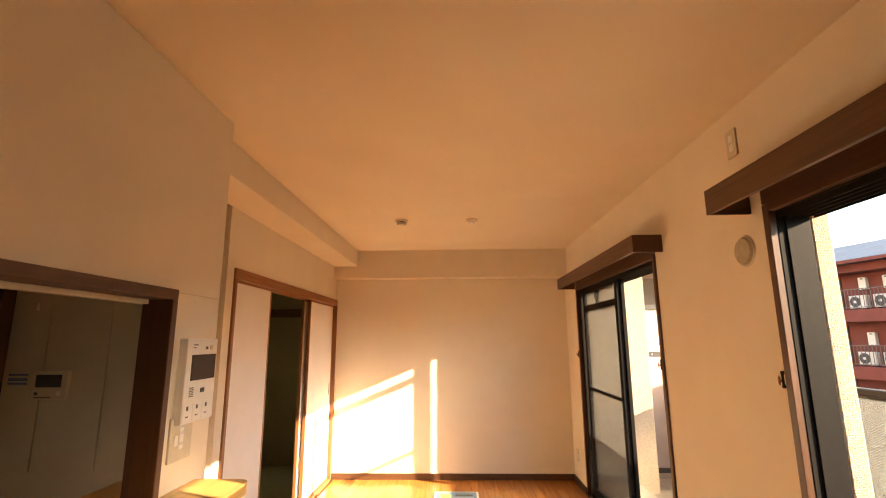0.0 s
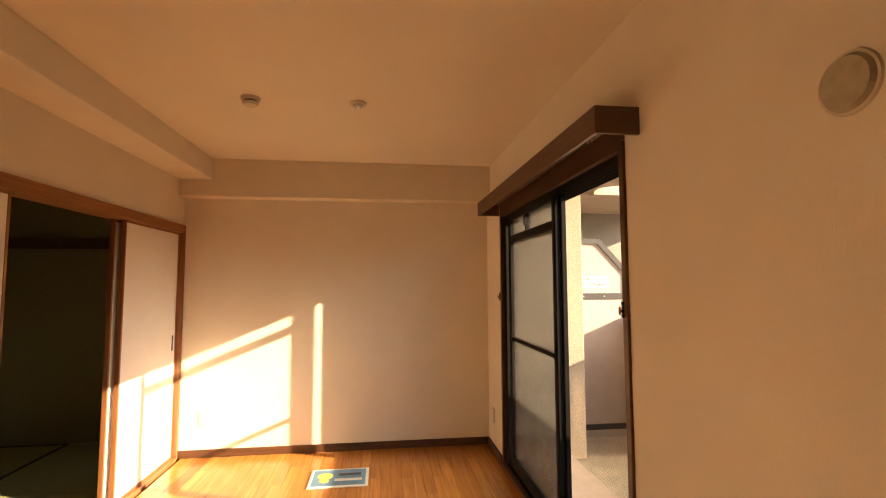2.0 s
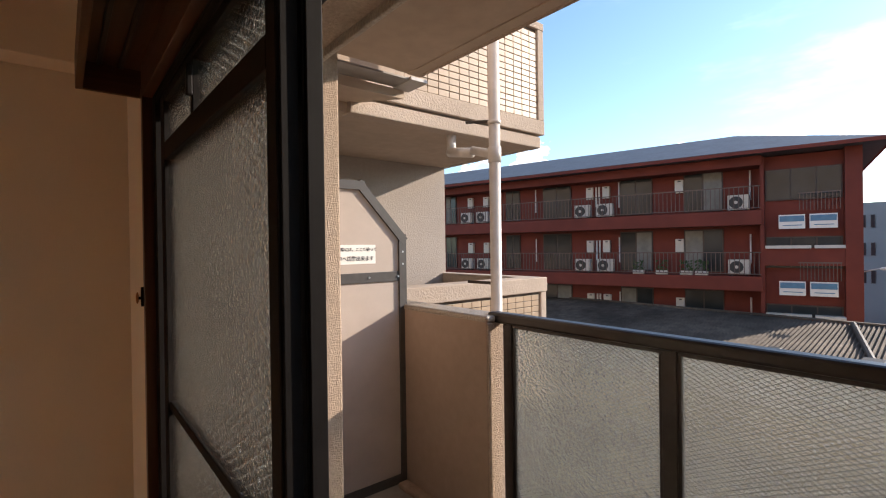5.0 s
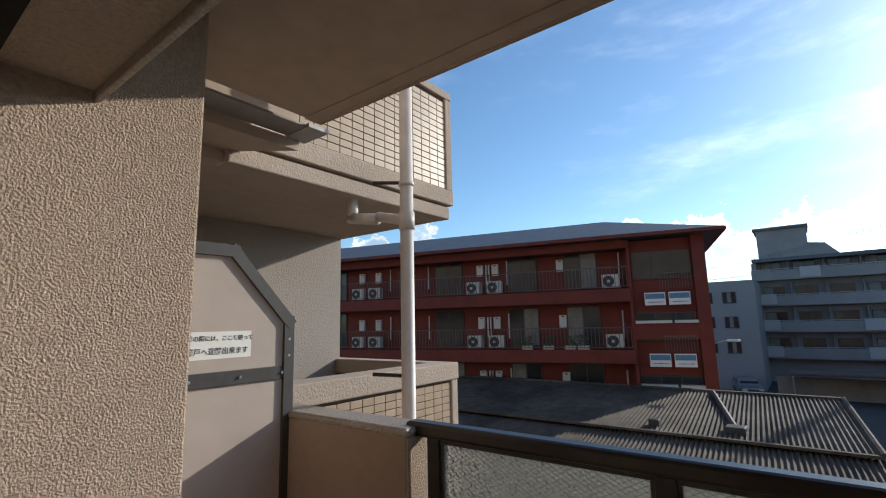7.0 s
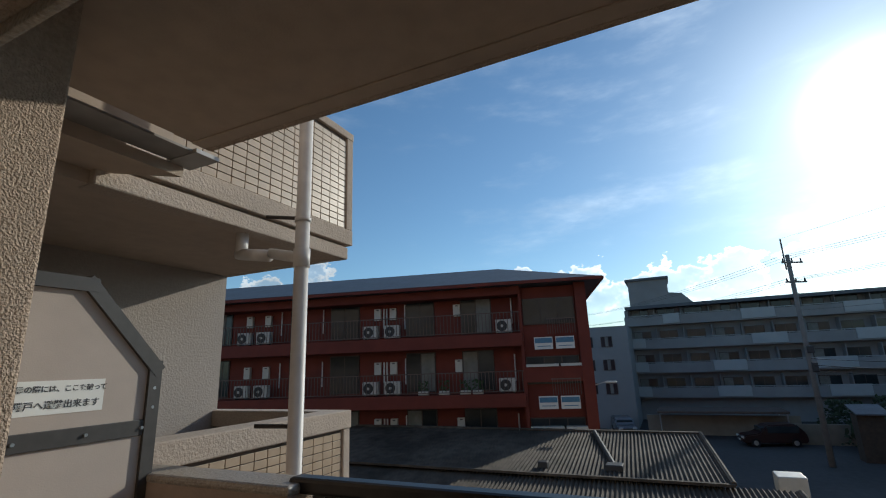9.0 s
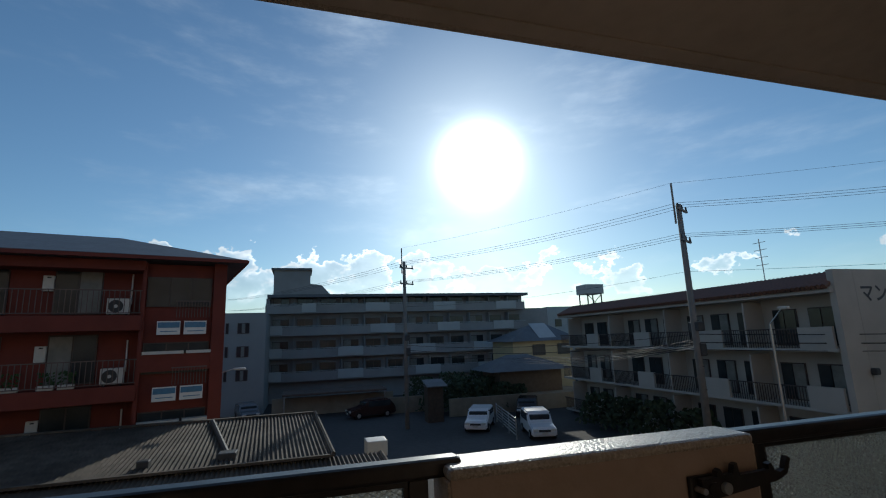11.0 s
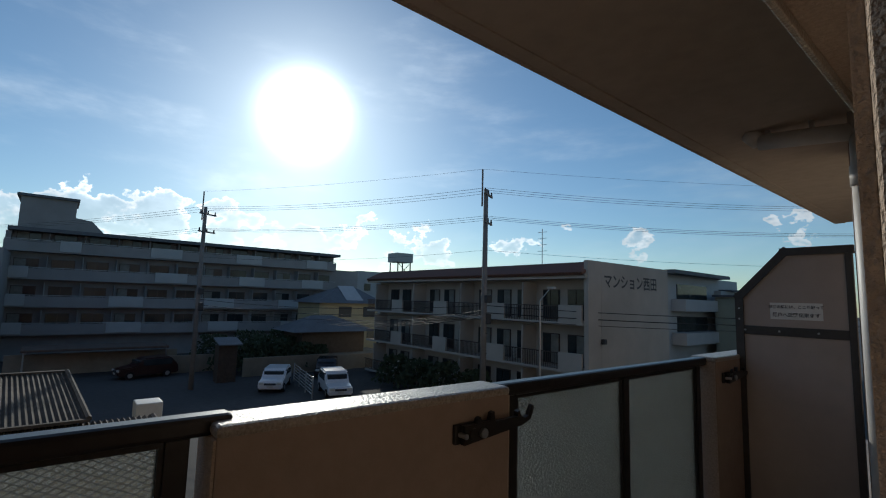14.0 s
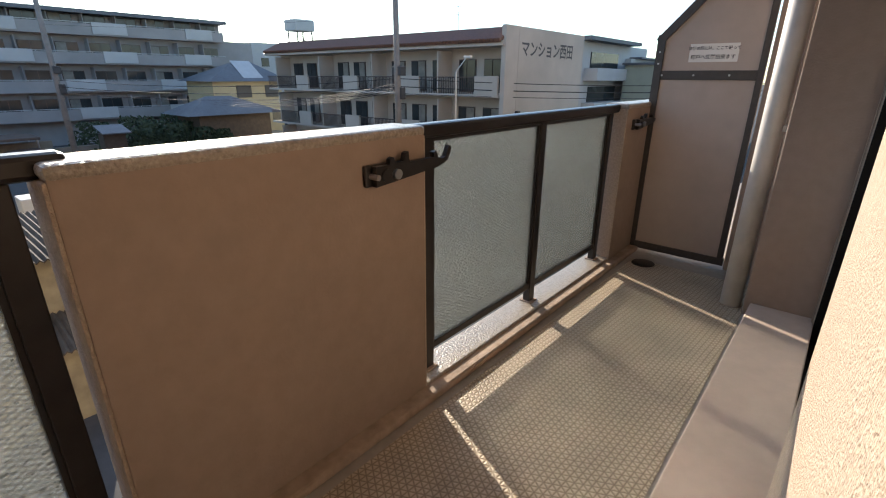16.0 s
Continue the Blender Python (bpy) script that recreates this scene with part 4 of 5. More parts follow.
# laundry pole brackets
def pole_bracket(y, z, d, label):
    """An arm folded along the wall, reaching along y in direction d."""
    o = root("laundry_bracket", (RAIL, y, z), label, "bracket", "laundry brackets")
    x = RAIL
    part("wall_plate", boxes(((x - 0.016, min(y, y + d * 0.10), z - 0.032), (x, max(y, y + d * 0.10), z + 0.032)), bevel=0.004), RAIL_METAL, o)
    part("pivot", tube(bmesh.new(), (x - 0.045, y + d * 0.06, z), (x - 0.012, y + d * 0.06, z), 0.02, None, 16), RAIL_METAL, o)
    bm = prism([(y + d * 0.02, z - 0.030), (y + d * 0.30, z - 0.004), (y + d * 0.345, z + 0.012), (y + d * 0.365, z + 0.055), (y + d * 0.352, z + 0.062), (y + d * 0.335, z + 0.026), (y + d * 0.315, z + 0.020), (y + d * 0.295, z + 0.028), (y + d * 0.285, z + 0.05), (y + d * 0.272, z + 0.046), (y + d * 0.275, z + 0.030), (y + d * 0.16, z + 0.028), (y + d * 0.155, z + 0.062), (y + d * 0.142, z + 0.058), (y + d * 0.135, z + 0.034), (y + d * 0.10, z + 0.034), (y + d * 0.09, z + 0.052), (y + d * 0.078, z + 0.046), (y + d * 0.075, z + 0.03), (y + d * 0.02, z + 0.03)], "x", x - 0.040, x - 0.022)
    part("arm", bm, RAIL_METAL, o)
    part("bolt", tube(bmesh.new(), (x - 0.05, y + d * 0.02, z), (x - 0.012, y + d * 0.02, z), 0.009, None, 10), STEEL, o)
    part("knob", tube(bmesh.new(), (x - 0.052, y + d * 0.10, z), (x - 0.04, y + d * 0.10, z), 0.016, None, 12), STEEL, o)
    return o


pole_bracket(2.19, 0.965, -1, "dark metal folding laundry pole bracket on the parapet")
pole_bracket(-0.02, 0.965, -1, "dark metal folding laundry pole bracket near the partition")

# ---- neighbouring wing ----
TILE = material("beige ceramic facade tile", (0.44, 0.335, 0.235), 0.4, vary=0.06, scale=14, per_object=0.08)
GROUT = material("dark brown grout", (0.12, 0.09, 0.07), 0.9)
WING_STUCCO = material("pale beige render", (0.47, 0.39, 0.32), 0.9, vary=0.06, scale=40, bump=0.006, bump_scale=60, stain=0.08, specular=0.2)
GREY_WALL = material("grey beige render", (0.37, 0.32, 0.28), 0.9, vary=0.05, scale=30, bump=0.004, bump_scale=60, stain=0.06)
structure("wing_wall", boxes(((1.6, 6.9, GROUND), (4.376, 7.1, 2.40)), ((4.176, 7.1, GROUND), (4.376, 12.0, 2.40)), ((1.45, 5.4, GROUND), (1.6, 7.1, 6))), GREY_WALL, "grey beige rendered wall of the neighbouring wing", "wall")
structure("wing_slab_upper", boxes(((1.6, 5.64, 2.283), (4.38, 12.0, 2.42))), SOFFIT_PAINT, "beige underside of the neighbour's upper balcony", "slab")
structure("wing_ledge_upper", boxes(((2.55, 5.60, 2.275), (4.40, 5.72, 2.372)), ((4.32, 5.72, 2.277), (4.40, 11.0, 2.370)), bevel=0.008), WING_STUCCO, "pale rendered ledge under the neighbour's upper balcony", "band")
structure("wing_band_upper", boxes(((2.55, 5.585, 2.392), (4.44, 5.72, 2.515)), ((4.36, 5.587, 2.515), (4.438, 5.72, 3.30)), ((2.55, 5.583, 3.30), (4.44, 5.74, 3.365)), ((4.36, 5.72, 2.394), (4.438, 11.0, 2.513)), ((4.36, 5.74, 3.302), (4.438, 11.0, 3.363)), bevel=0.006), WING_STUCCO, "pale rendered border of the neighbour's upper balcony", "band")
structure("wing_band_lower", boxes(((2.66, 5.60, 1.02), (4.47, 5.80, 1.145)), ((4.39, 5.61, -0.4), (4.465, 5.80, 1.02)), ((4.33, 5.80, 1.02), (4.47, 11.0, 1.145)), bevel=0.008), WING_STUCCO, "pale rendered coping of the neighbour's balcony", "band")
structure("wing_backing_upper", boxes(((2.55, 5.61, 2.515), (4.36, 5.70, 3.30)), ((4.36, 5.72, 2.513), (4.42, 11.0, 3.302)), ((2.56, 5.66, 2.372), (4.36, 5.71, 2.392))), GROUT, "dark grout behind facade tiles", "wall")
structure("wing_backing_lower", boxes(((2.66, 5.635, -0.4), (4.39, 5.74, 1.02)), ((4.35, 5.80, -0.4), (4.43, 11.0, 1.02)), ((2.66, 5.64, GROUND), (4.43, 11.0, -0.4))), GROUT, "dark grout behind facade tiles", "wall")
tile_mesh = bpy.data.meshes.new("tile")
bm = boxes(((0, 0, 0), (0.094, 0.012, 0.044)), bevel=0.0015)
bm.to_mesh(tile_mesh), bm.free()
tile_mesh.materials.append(TILE)


def tile_field(parent, x0, x1, z0, z1, y, limit):
    count = 0
    nx, nz = int((x1 - x0) / 0.10), int((z1 - z0) / 0.05)
    spare = bmesh.new()
    for k in range(nz):
        for i in range(nx):
            px, pz = x0 + 0.003 + i * 0.10, z0 + 0.003 + k * 0.05
            if count < limit:
                t = new("tile", tile_mesh)
                t.location = (px, y - 0.012, pz)
                t.parent = parent
                count += 1
            else:
                box(spare, (px, y - 0.012, pz), (px + 0.094, y, pz + 0.044))
    if spare.verts:
        tagged(part("tile_rest", spare, TILE, parent), kind="stuff")
    else:
        spare.free()


wp = root("wing_pipe", (3.28, 5.04, GROUND), "white drainpipe on the outside of the neighbouring wing", "drainpipe")
part("pipe", tube(bmesh.new(), (3.255, 5.04, GROUND), (3.255, 5.04, 4.0), 0.036, None, 20), PIPE_PAINT, wp, smooth=True)
for z, h in ((0.4, 0.07), (1.95, 0.095), (2.19, 0.02)):
    part("collar", tube(bmesh.new(), (3.255, 5.04, z), (3.255, 5.04, z + h), 0.042, None, 20), PIPE_PAINT, wp, smooth=True)
for z, y in ((1.19, 5.20), (2.21, 5.20)):
    part("bracket", tube(bmesh.new(), (3.255, 5.04, z), (3.16, y, z + 0.01), 0.010, None, 8), RAIL_METAL, wp)
bm = bmesh.new()
tube(bm, (3.255, 5.04, 2.0), (3.46, 5.46, 2.12), 0.030, None, 16)
tube(bm, (3.44, 5.45, 2.10), (3.46, 5.72, 2.15), 0.036, None, 16)
tube(bm, (3.46, 5.70, 2.12), (3.46, 5.70, 2.285), 0.036, None, 16)
part("branch", bm, PIPE_PAINT, wp, smooth=True)
cover = root("joint_cover", (2.3, 5.3, TOP - 0.1), "grey metal expansion joint cover between the slabs", "joint cover")
part("sheet", boxes(((1.98, 5.20, 2.40), (2.72, 5.36, 2.412)), bevel=0.002), material("grey painted sheet metal", (0.30, 0.28, 0.26), 0.5, 0.3), cover)
part("end_sheet", boxes(((2.72, 5.18, 2.395), (2.84, 5.38, 2.416)), bevel=0.002), material("light grey sheet metal", (0.4, 0.38, 0.36), 0.5, 0.3), cover)
structure("wing_soffit_near", boxes(((1.6, 5.40, 2.402), (2.55, 5.64, 2.5)), ((1.6, 5.34, TOP + 0.05), (2.715, 5.40, TOP + 0.2))), SOFFIT_PAINT, "beige underside of the neighbour's slab", "soffit")

structure("wing_soffit_edge", prism([(1.6, 5.37), (2.80, 5.37), (2.58, 5.64), (1.6, 5.64)], "z", 2.345, 2.398), SOFFIT_PAINT, "beige slanting edge of the neighbour's slab", "soffit")

# ---- outdoors ----
ASPHALT = material("asphalt", (0.055, 0.053, 0.052), 0.9, vary=0.15, scale=3, stain=0.2, stain_scale=0.15)
structure("ground", boxes(((-400, -700, GROUND - 1), (900, 700, GROUND))), ASPHALT, "dark asphalt ground between the houses", "ground")
structure("own_building", boxes(((-9, -30, GROUND), (-4.5, 30, 9)), ((-4.5, -30, TOP + 1.4), (1.5, 30, 9))), STUCCO, "beige mass of the apartment house itself", "building")

RED = material("brick red paint", (0.165, 0.031, 0.0185), 0.75, vary=0.08, scale=2, bump=0.002, bump_scale=20, stain=0.10, stain_scale=0.6)
SLATE = material("blue grey roof slate", (0.10, 0.11, 0.125), 0.6, vary=0.15, scale=6, stain=0.1, stain_scale=1)
FAR_GLASS = material("dark window glass", (0.035, 0.042, 0.045), 0.12, vary=0.3, scale=0.9, specular=0.4)
FAR_FRAME = material("brown window frame", (0.06, 0.045, 0.04), 0.5)
CURTAIN = material("pale curtain behind glass", (0.20, 0.20, 0.18), 0.5, vary=0.2, scale=3)
RAIL_GREY = material("weathered brown railing", (0.14, 0.10, 0.085), 0.6)
AC_WHITE = material("ivory painted metal", (0.62, 0.60, 0.55), 0.5, vary=0.04)
AC_DARK = material("dark grille", (0.05, 0.05, 0.05), 0.6)
PIPE_WHITE = material("white service pipe", (0.65, 0.63, 0.6), 0.5)

red = root("red_apartment_house", (23.8, 6.5, GROUND), "brick red apartment house with open galleries and slate roof", "building")
RED_AT = pose(23.8, 6.5, 0, 0, 0, 14)
LEN = 26.0


def red_part(name, bm, mat, parent=None, label="", smooth=False):
    bm.transform(RED_AT)
    return part(name, bm, mat, parent or red, label, smooth)


for spans in (((1.0, 3.12, GROUND), (9.5, LEN, 4.9)), ((0.35, 0.5, GROUND), (9.5, 2.98, 4.9)), ((0.0, 0.0, GROUND), (9.5, 0.5, 4.95)), ((0.0, 2.98, GROUND), (9.5, 3.12, 4.9))):
    red_part("wall", boxes(spans), RED, label="red painted outer wall")
for k, z in enumerate((2.15, -0.55, -3.25)):
    red_part("gallery_slab", boxes(((-0.1, 3.05, z), (1.0, LEN, z + 0.6)), bevel=0.02), RED)
    red_part("bay_band", boxes(((0.0, 0.5, z - 1.65), (0.4, 3.0, z - 0.95)), bevel=0.02), RED)
    red_part("bay_ledge", boxes(((-0.1, 0.5, z - 0.97), (0.3, 1.4, z - 0.85)), ((-0.1, 1.5, z - 0.97), (0.3, 2.95, z - 0.85))), AC_WHITE, label="pale concrete ledge")
red_part("gallery_slab", boxes(((-0.1, 3.05, 4.55), (1.0, LEN, 4.95)), bevel=0.02), RED)
roof = prism([(-0.7, 4.95), (-0.75, 5.10), (4.6, 6.75), (10.2, 5.1), (10.2, 4.95)], "y", 4.3, LEN + 0.5)
red_part("roof", roof, SLATE, label="blue grey slate hipped roof")
bm = bmesh.new()
vs = [bm.verts.new(c) for c in ((-0.75, 4.3, 5.10), (4.6, 4.3, 6.75), (10.2, 4.3, 5.1), (-0.75, -0.7, 5.06), (10.2, -0.7, 5.06), (-0.7, -0.7, 4.95), (-0.7, 4.3, 4.95), (10.2, -0.7, 4.95), (10.2, 4.3, 4.95))]
for f in ((0, 3, 1), (1, 3, 4), (1, 4, 2), (0, 6, 5, 3), (3, 5, 7, 4), (5, 6, 8, 7)):
    bm.faces.new([vs[i] for i in f])
red_part("roof_hip", bm, SLATE)
red_part("fascia", boxes(((-0.78, -0.72, 4.93), (-0.70, LEN, 5.07)), ((-0.78, -0.78, 4.93), (10.2, -0.70, 5.05))), RED)


def far_window(y0, y1, z0, z1, lit):
    w = red_part("window", boxes(((0.94, y0, z0), (1.02, y1, z1))), FAR_FRAME)
    m = (y0 + y1) / 2
    for a, b, c in ((y0 + 0.05, m - 0.03, lit & 1), (m + 0.03, y1 - 0.05, lit & 2)):
        p = red_part("pane", boxes(((0.925, a, z0 + 0.06), (0.945, b, z1 - 0.06))), CURTAIN if c else FAR_GLASS, w)
    return w


def red_ac(y0, z, level):
    """An outdoor air conditioner unit standing on the gallery."""
    at = RED_AT @ Vector((0.3, y0 + 0.39, z))
    a = root("air_conditioner_unit", at, "ivory outdoor air conditioner unit on the gallery", "air conditioner", "air conditioners of the red house")
    red_part("case", boxes(((0.15, y0, z + 0.06), (0.45, y0 + 0.78, z + 0.68)), bevel=0.02), AC_WHITE, a)
    red_part("fan_grille", tube(bmesh.new(), (0.15, y0 + 0.48, z + 0.37), (0.13, y0 + 0.48, z + 0.37), 0.25, None, 20), AC_DARK, a)
    red_part("hub", tube(bmesh.new(), (0.13, y0 + 0.48, z + 0.37), (0.12, y0 + 0.48, z + 0.37), 0.07, None, 12), AC_WHITE, a)
    for f in (0.08, 0.62):
        red_part("foot", boxes(((0.18, y0 + f, z), (0.42, y0 + f + 0.06, z + 0.06))), AC_DARK, a)


for k, z in enumerate((2.75, 0.05, -2.65)):
    for j, (a, b) in enumerate(((4.5, 6.05), (7.4, 8.9), (11.4, 13.0), (14.4, 15.3), (18.8, 19.6), (20.6, 22.0), (23.2, 24.7))):
        far_window(a, b, z + 0.1, z + 2.0, (1, 0, 0, 2, 0)[(k * 3 + j * 2) % 5])
    for a in (3.48, 9.03, 10.15, 16.04, 17.16, 24.9):
        red_ac(a, z, k)
    for a in (6.05, 9.37, 10.2, 16.4, 17.5):
        heater = red_part("water_heater", boxes(((0.80, a, z + 1.0), (1.0, a + 0.35, z + 1.6)), bevel=0.02), AC_WHITE, label="white wall water heater")
        red_part("flue", boxes(((0.78, a + 0.1, z + 1.5), (0.80, a + 0.22, z + 1.55))), AC_DARK, heater)
    for a in (3.5, 8.93, 13.4, 15.8):
        red_part("service_pipe", tube(bmesh.new(), (0.9, a, z + 0.5), (0.9, a, z + 1.75), 0.035, None, 8), PIPE_WHITE)
    for a in (9.9, 10.05):
        red_part("service_pipe", tube(bmesh.new(), (0.9, a, z + 0.6), (0.9, a, z + 1.6), 0.045, None, 8), PIPE_WHITE)
    red_part("gallery_rail", boxes(((-0.06, 3.1, z + 0.96), (-0.02, LEN, z + 1.0)), ((-0.06, 3.1, z + 0.08), (-0.02, LEN, z + 0.11))), RAIL_GREY)
    bm = bmesh.new()
    for i in range(int((LEN - 3.1) / 0.17)):
        y = 3.15 + i * 0.17
        box(bm, (-0.05, y, z + 0.1), (-0.03, y + 0.025, z + 0.97))
    tagged(red_part("baluster", bm, RAIL_GREY), kind="stuff")
    # end bay with a wide window and a small railing
    bay = red_part("bay_window", boxes(((0.28, 0.55, z + 0.35), (0.36, 2.95, z + 1.6))), FAR_FRAME)
    for a, b, c in ((0.6, 1.3, FAR_GLASS), (1.35, 2.1, FAR_GLASS), (2.15, 2.9, FAR_GLASS)):
        red_part("pane", boxes(((0.262, a, z + 0.4), (0.285, b, z + 1.55))), c, bay)
    tagged(red_part("bay_rail", boxes(((-0.02, 0.6, z + 0.55), (0.02, 1.9, z + 0.6)), *[((-0.01, 0.62 + i * 0.11, z - 0.1), (0.01, 0.645 + i * 0.11, z + 0.55)) for i in range(12)]), RAIL_GREY), kind="stuff")
    if k < 2:
        zz = 1.95 if k == 0 else -0.65
        for a in (0.72, 1.68):
            sign = red_part("sign_board", boxes(((-0.12, a, zz), (-0.08, a + 0.83, zz + 0.55)), bevel=0.004), LABEL_WHITE, label="white and blue sign board")
            red_part("sign_stripe", boxes(((-0.13, a + 0.03, zz + 0.28), (-0.119, a + 0.80, zz + 0.50))), BLUE_CARD, sign)
            red_part("sign_bar", boxes(((-0.13, a + 0.1, zz + 0.12), (-0.119, a + 0.7, zz + 0.15))), BLUE_CARD, sign)
    # clutter on the galleries
for y, z in ((5.0, 0.05), (5.6, 0.05), (6.6, 0.05), (7.6, 0.05)):
    at = RED_AT @ Vector((0.15, y, z))
    pot = root("planter", at, "pale trough planter on the gallery", "planter", "planters on the gallery")
    red_part("trough", boxes(((0.05, y, z), (0.25, y + 0.5, z + 0.18)), bevel=0.02), AC_WHITE, pot)
    bm = bmesh.new()
    for i in range(60):
        c = Vector((0.15 + random.uniform(-0.1, 0.1), y + random.uniform(0, 0.5), z + 0.2 + random.uniform(0, 0.45)))
        bmesh.ops.create_icosphere(bm, subdivisions=1, radius=random.uniform(0.02, 0.05), matrix=Matrix.Translation(c))
    red_part("foliage", bm, material("gallery plant green", (0.05, 0.10, 0.03), 0.8), pot)

# corrugated workshop roofs
CORRUGATED = material("weathered corrugated sheet", (0.095, 0.076, 0.058), 0.9, vary=0.3, scale=3, stain=0.35, stain_scale=0.5)
TIN_WALL = material("yellowish corrugated wall sheet", (0.34, 0.28, 0.17), 0.7, vary=0.12, scale=4, stain=0.2, stain_scale=1.0)


def corrugated(name, x0, z0, x1, z1, y0, y1, parent, mat, pitch=0.125, high=0.03, y1far=None, y0far=None):
    bm = bmesh.new()
    prev = None
    nseg = int((y1 - y0) / pitch * 4)
    for i in range(nseg + 1):
        f = i / nseg
        ya = y0 + (y1 - y0) * f
        yb = (y0 if y0far is None else y0far) + ((y1 if y1far is None else y1far) - (y0 if y0far is None else y0far)) * f
        h = high * (0, 1, 0, -1)[i % 4]
        cur = (bm.verts.new((x0, ya, z0 + h)), bm.verts.new((x1, yb, z1 + h)))
        if prev:
            bm.faces.new((prev[0], cur[0], cur[1], prev[1]))
        prev = cur
    r = bmesh.ops.extrude_face_region(bm, geom=bm.faces[:])
    for v in [g for g in r["geom"] if isinstance(g, bmesh.types.BMVert)]:
        v.co.z -= 0.03
    bmesh.ops.recalc_face_normals(bm, faces=bm.faces)
    return part(name, bm, mat, parent)


shed = root("workshop", (17.5, 8, GROUND), "low workshop with weathered corrugated roofs", "building")
part("wall", boxes(((13.8, 0.9, GROUND), (16.6, 20, -2.35)), ((16.5, 2.6, GROUND), (21.9, 20, -1.95))), TIN_WALL, shed)
corrugated("upper_roof", 16.4, -1.84, 22.0, -1.38, 2.35, 20.0, shed, CORRUGATED, y0far=2.75, y1far=20.0)
corrugated("lower_roof", 13.5, -2.30, 16.6, -1.93, 0.75, 20.0, shed, CORRUGATED, y0far=0.95, y1far=20.0)
corrugated("porch_roof", 12.4, -3.9, 13.9, -3.55, 0.9, 12.0, shed, CORRUGATED)
part("porch_wall", boxes(((12.6, 1.0, GROUND), (13.8, 12, -3.95))), TIN_WALL, shed)
part("ridge_flashing", boxes(((16.33, 2.3, -1.87), (16.46, 20, -1.80)), ((21.9, 2.7, -1.37), (22.1, 20, -1.31))), CORRUGATED, shed)
part("verge_board", tube(tube(bmesh.new(), (16.4, 2.33, -1.80), (22.0, 2.73, -1.34), 0.07, None, 6), (13.5, 0.73, -2.28), (16.5, 0.93, -1.92), 0.07, None, 6), CORRUGATED, shed)
part("gutter_pipe", tube(bmesh.new(), (17.1, 5.25, -1.75), (21.7, 6.45, -1.36), 0.09, None, 8), AC_DARK, shed)
part("roof_vent", boxes(((17.0, 5.05, -1.87), (17.5, 5.55, -1.62)), bevel=0.03), AC_DARK, shed)
part("roof_vent", boxes(((16.9, 7.25, -1.85), (17.2, 7.55, -1.6)), bevel=0.03), AC_DARK, shed)

# long five-storey block behind
BLOCK = material("grey painted concrete", (0.27, 0.265, 0.262), 0.85, vary=0.05, scale=0.8, stain=0.08, stain_scale=0.2)
BLOCK_PALE = material("pale balcony panel", (0.40, 0.41, 0.41), 0.8, vary=0.04, scale=1)
block = root("apartment_block", (62, -10, GROUND), "long grey five-storey apartment block with balcony bands", "building")
part("wall", boxes(((63.2, -27.0, GROUND), (72, 7.6, 7.0)), ((63.2, -31.0, GROUND), (72, -27.0, 5.2))), BLOCK, block)
part("roof", boxes(((61.5, -27.2, 6.95), (72.5, 7.4, 7.3))), SLATE, block)
part("penthouse", boxes(((63.0, 2.4, 7.3), (68, 6.8, 10.5))), BLOCK, block)
part("penthouse_roof", boxes(((62.7, 2.2, 10.5), (68.3, 7.1, 10.75))), SLATE, block)
part("stair_roof", prism([(2.4, 7.3), (-0.2, 7.3), (1.0, 8.6), (2.4, 8.8)], "x", 63.0, 68.0), BLOCK, block)
for k, z in enumerate((5.1, 2.4, -0.3, -3.0)):
    part("balcony", boxes(((61.9, -26.8, z), (62.05, 7.6, z + 0.95)), ((61.9, -26.8, z - 0.12), (63.3, 7.6, z))), BLOCK, block)
    part("balcony_rail", boxes(((61.9, -26.8, z + 1.02), (61.96, 7.6, z + 1.08)), *[((61.91, 7.5 - i * 1.14, z + 0.95), (61.95, 7.54 - i * 1.14, z + 1.02)) for i in range(31)]), BLOCK_PALE, block)
    for a, w in (((4.2, 1.7), (12.0, 3.1), (21.0, 3.1), (30.0, 3.0)), ((0.2, 1.8), (12.6, 3.2), (21.5, 3.1), (29.5, 3.0)), ((0.2, 1.8), (8.6, 3.1), (17.8, 3.3), (26.5, 3.0)), ((0.2, 1.8), (8.6, 3.1), (18.4, 3.3), (27.0, 3.0)))[k]:
        part("balcony_panel", boxes(((61.78, 7.6 - a - w, z + 0.02), (61.9, 7.6 - a, z + 1.12)), bevel=0.02), BLOCK_PALE, block)
    for j in range(12):
        y = 6.8 - j * 2.85
        w = part("window", boxes(((63.12, y - 1.9, z + 0.05), (63.22, y, z + 1.95))), FAR_FRAME, block)
        part("pane", boxes(((63.08, y - 0.92, z + 0.12), (63.13, y - 0.06, z + 1.88))), CURTAIN if (j * 7 + k * 3) % 3 == 0 else FAR_GLASS, w)
        part("pane", boxes(((63.08, y - 1.84, z + 0.12), (63.13, y - 0.98, z + 1.88))), FAR_GLASS, w)
        part("divider", boxes(((61.95, y + 0.3, z), (63.2, y + 0.36, z + 2.3))), BLOCK, block)
annex = root("annex_building", (56, 9.5, GROUND), "pale grey three-storey building with small windows", "building")
part("wall", boxes(((55, 7.0, GROUND), (64, 16, 4.75))), material("pale grey render", (0.29, 0.285, 0.28), 0.85, vary=0.04, scale=0.7), annex)
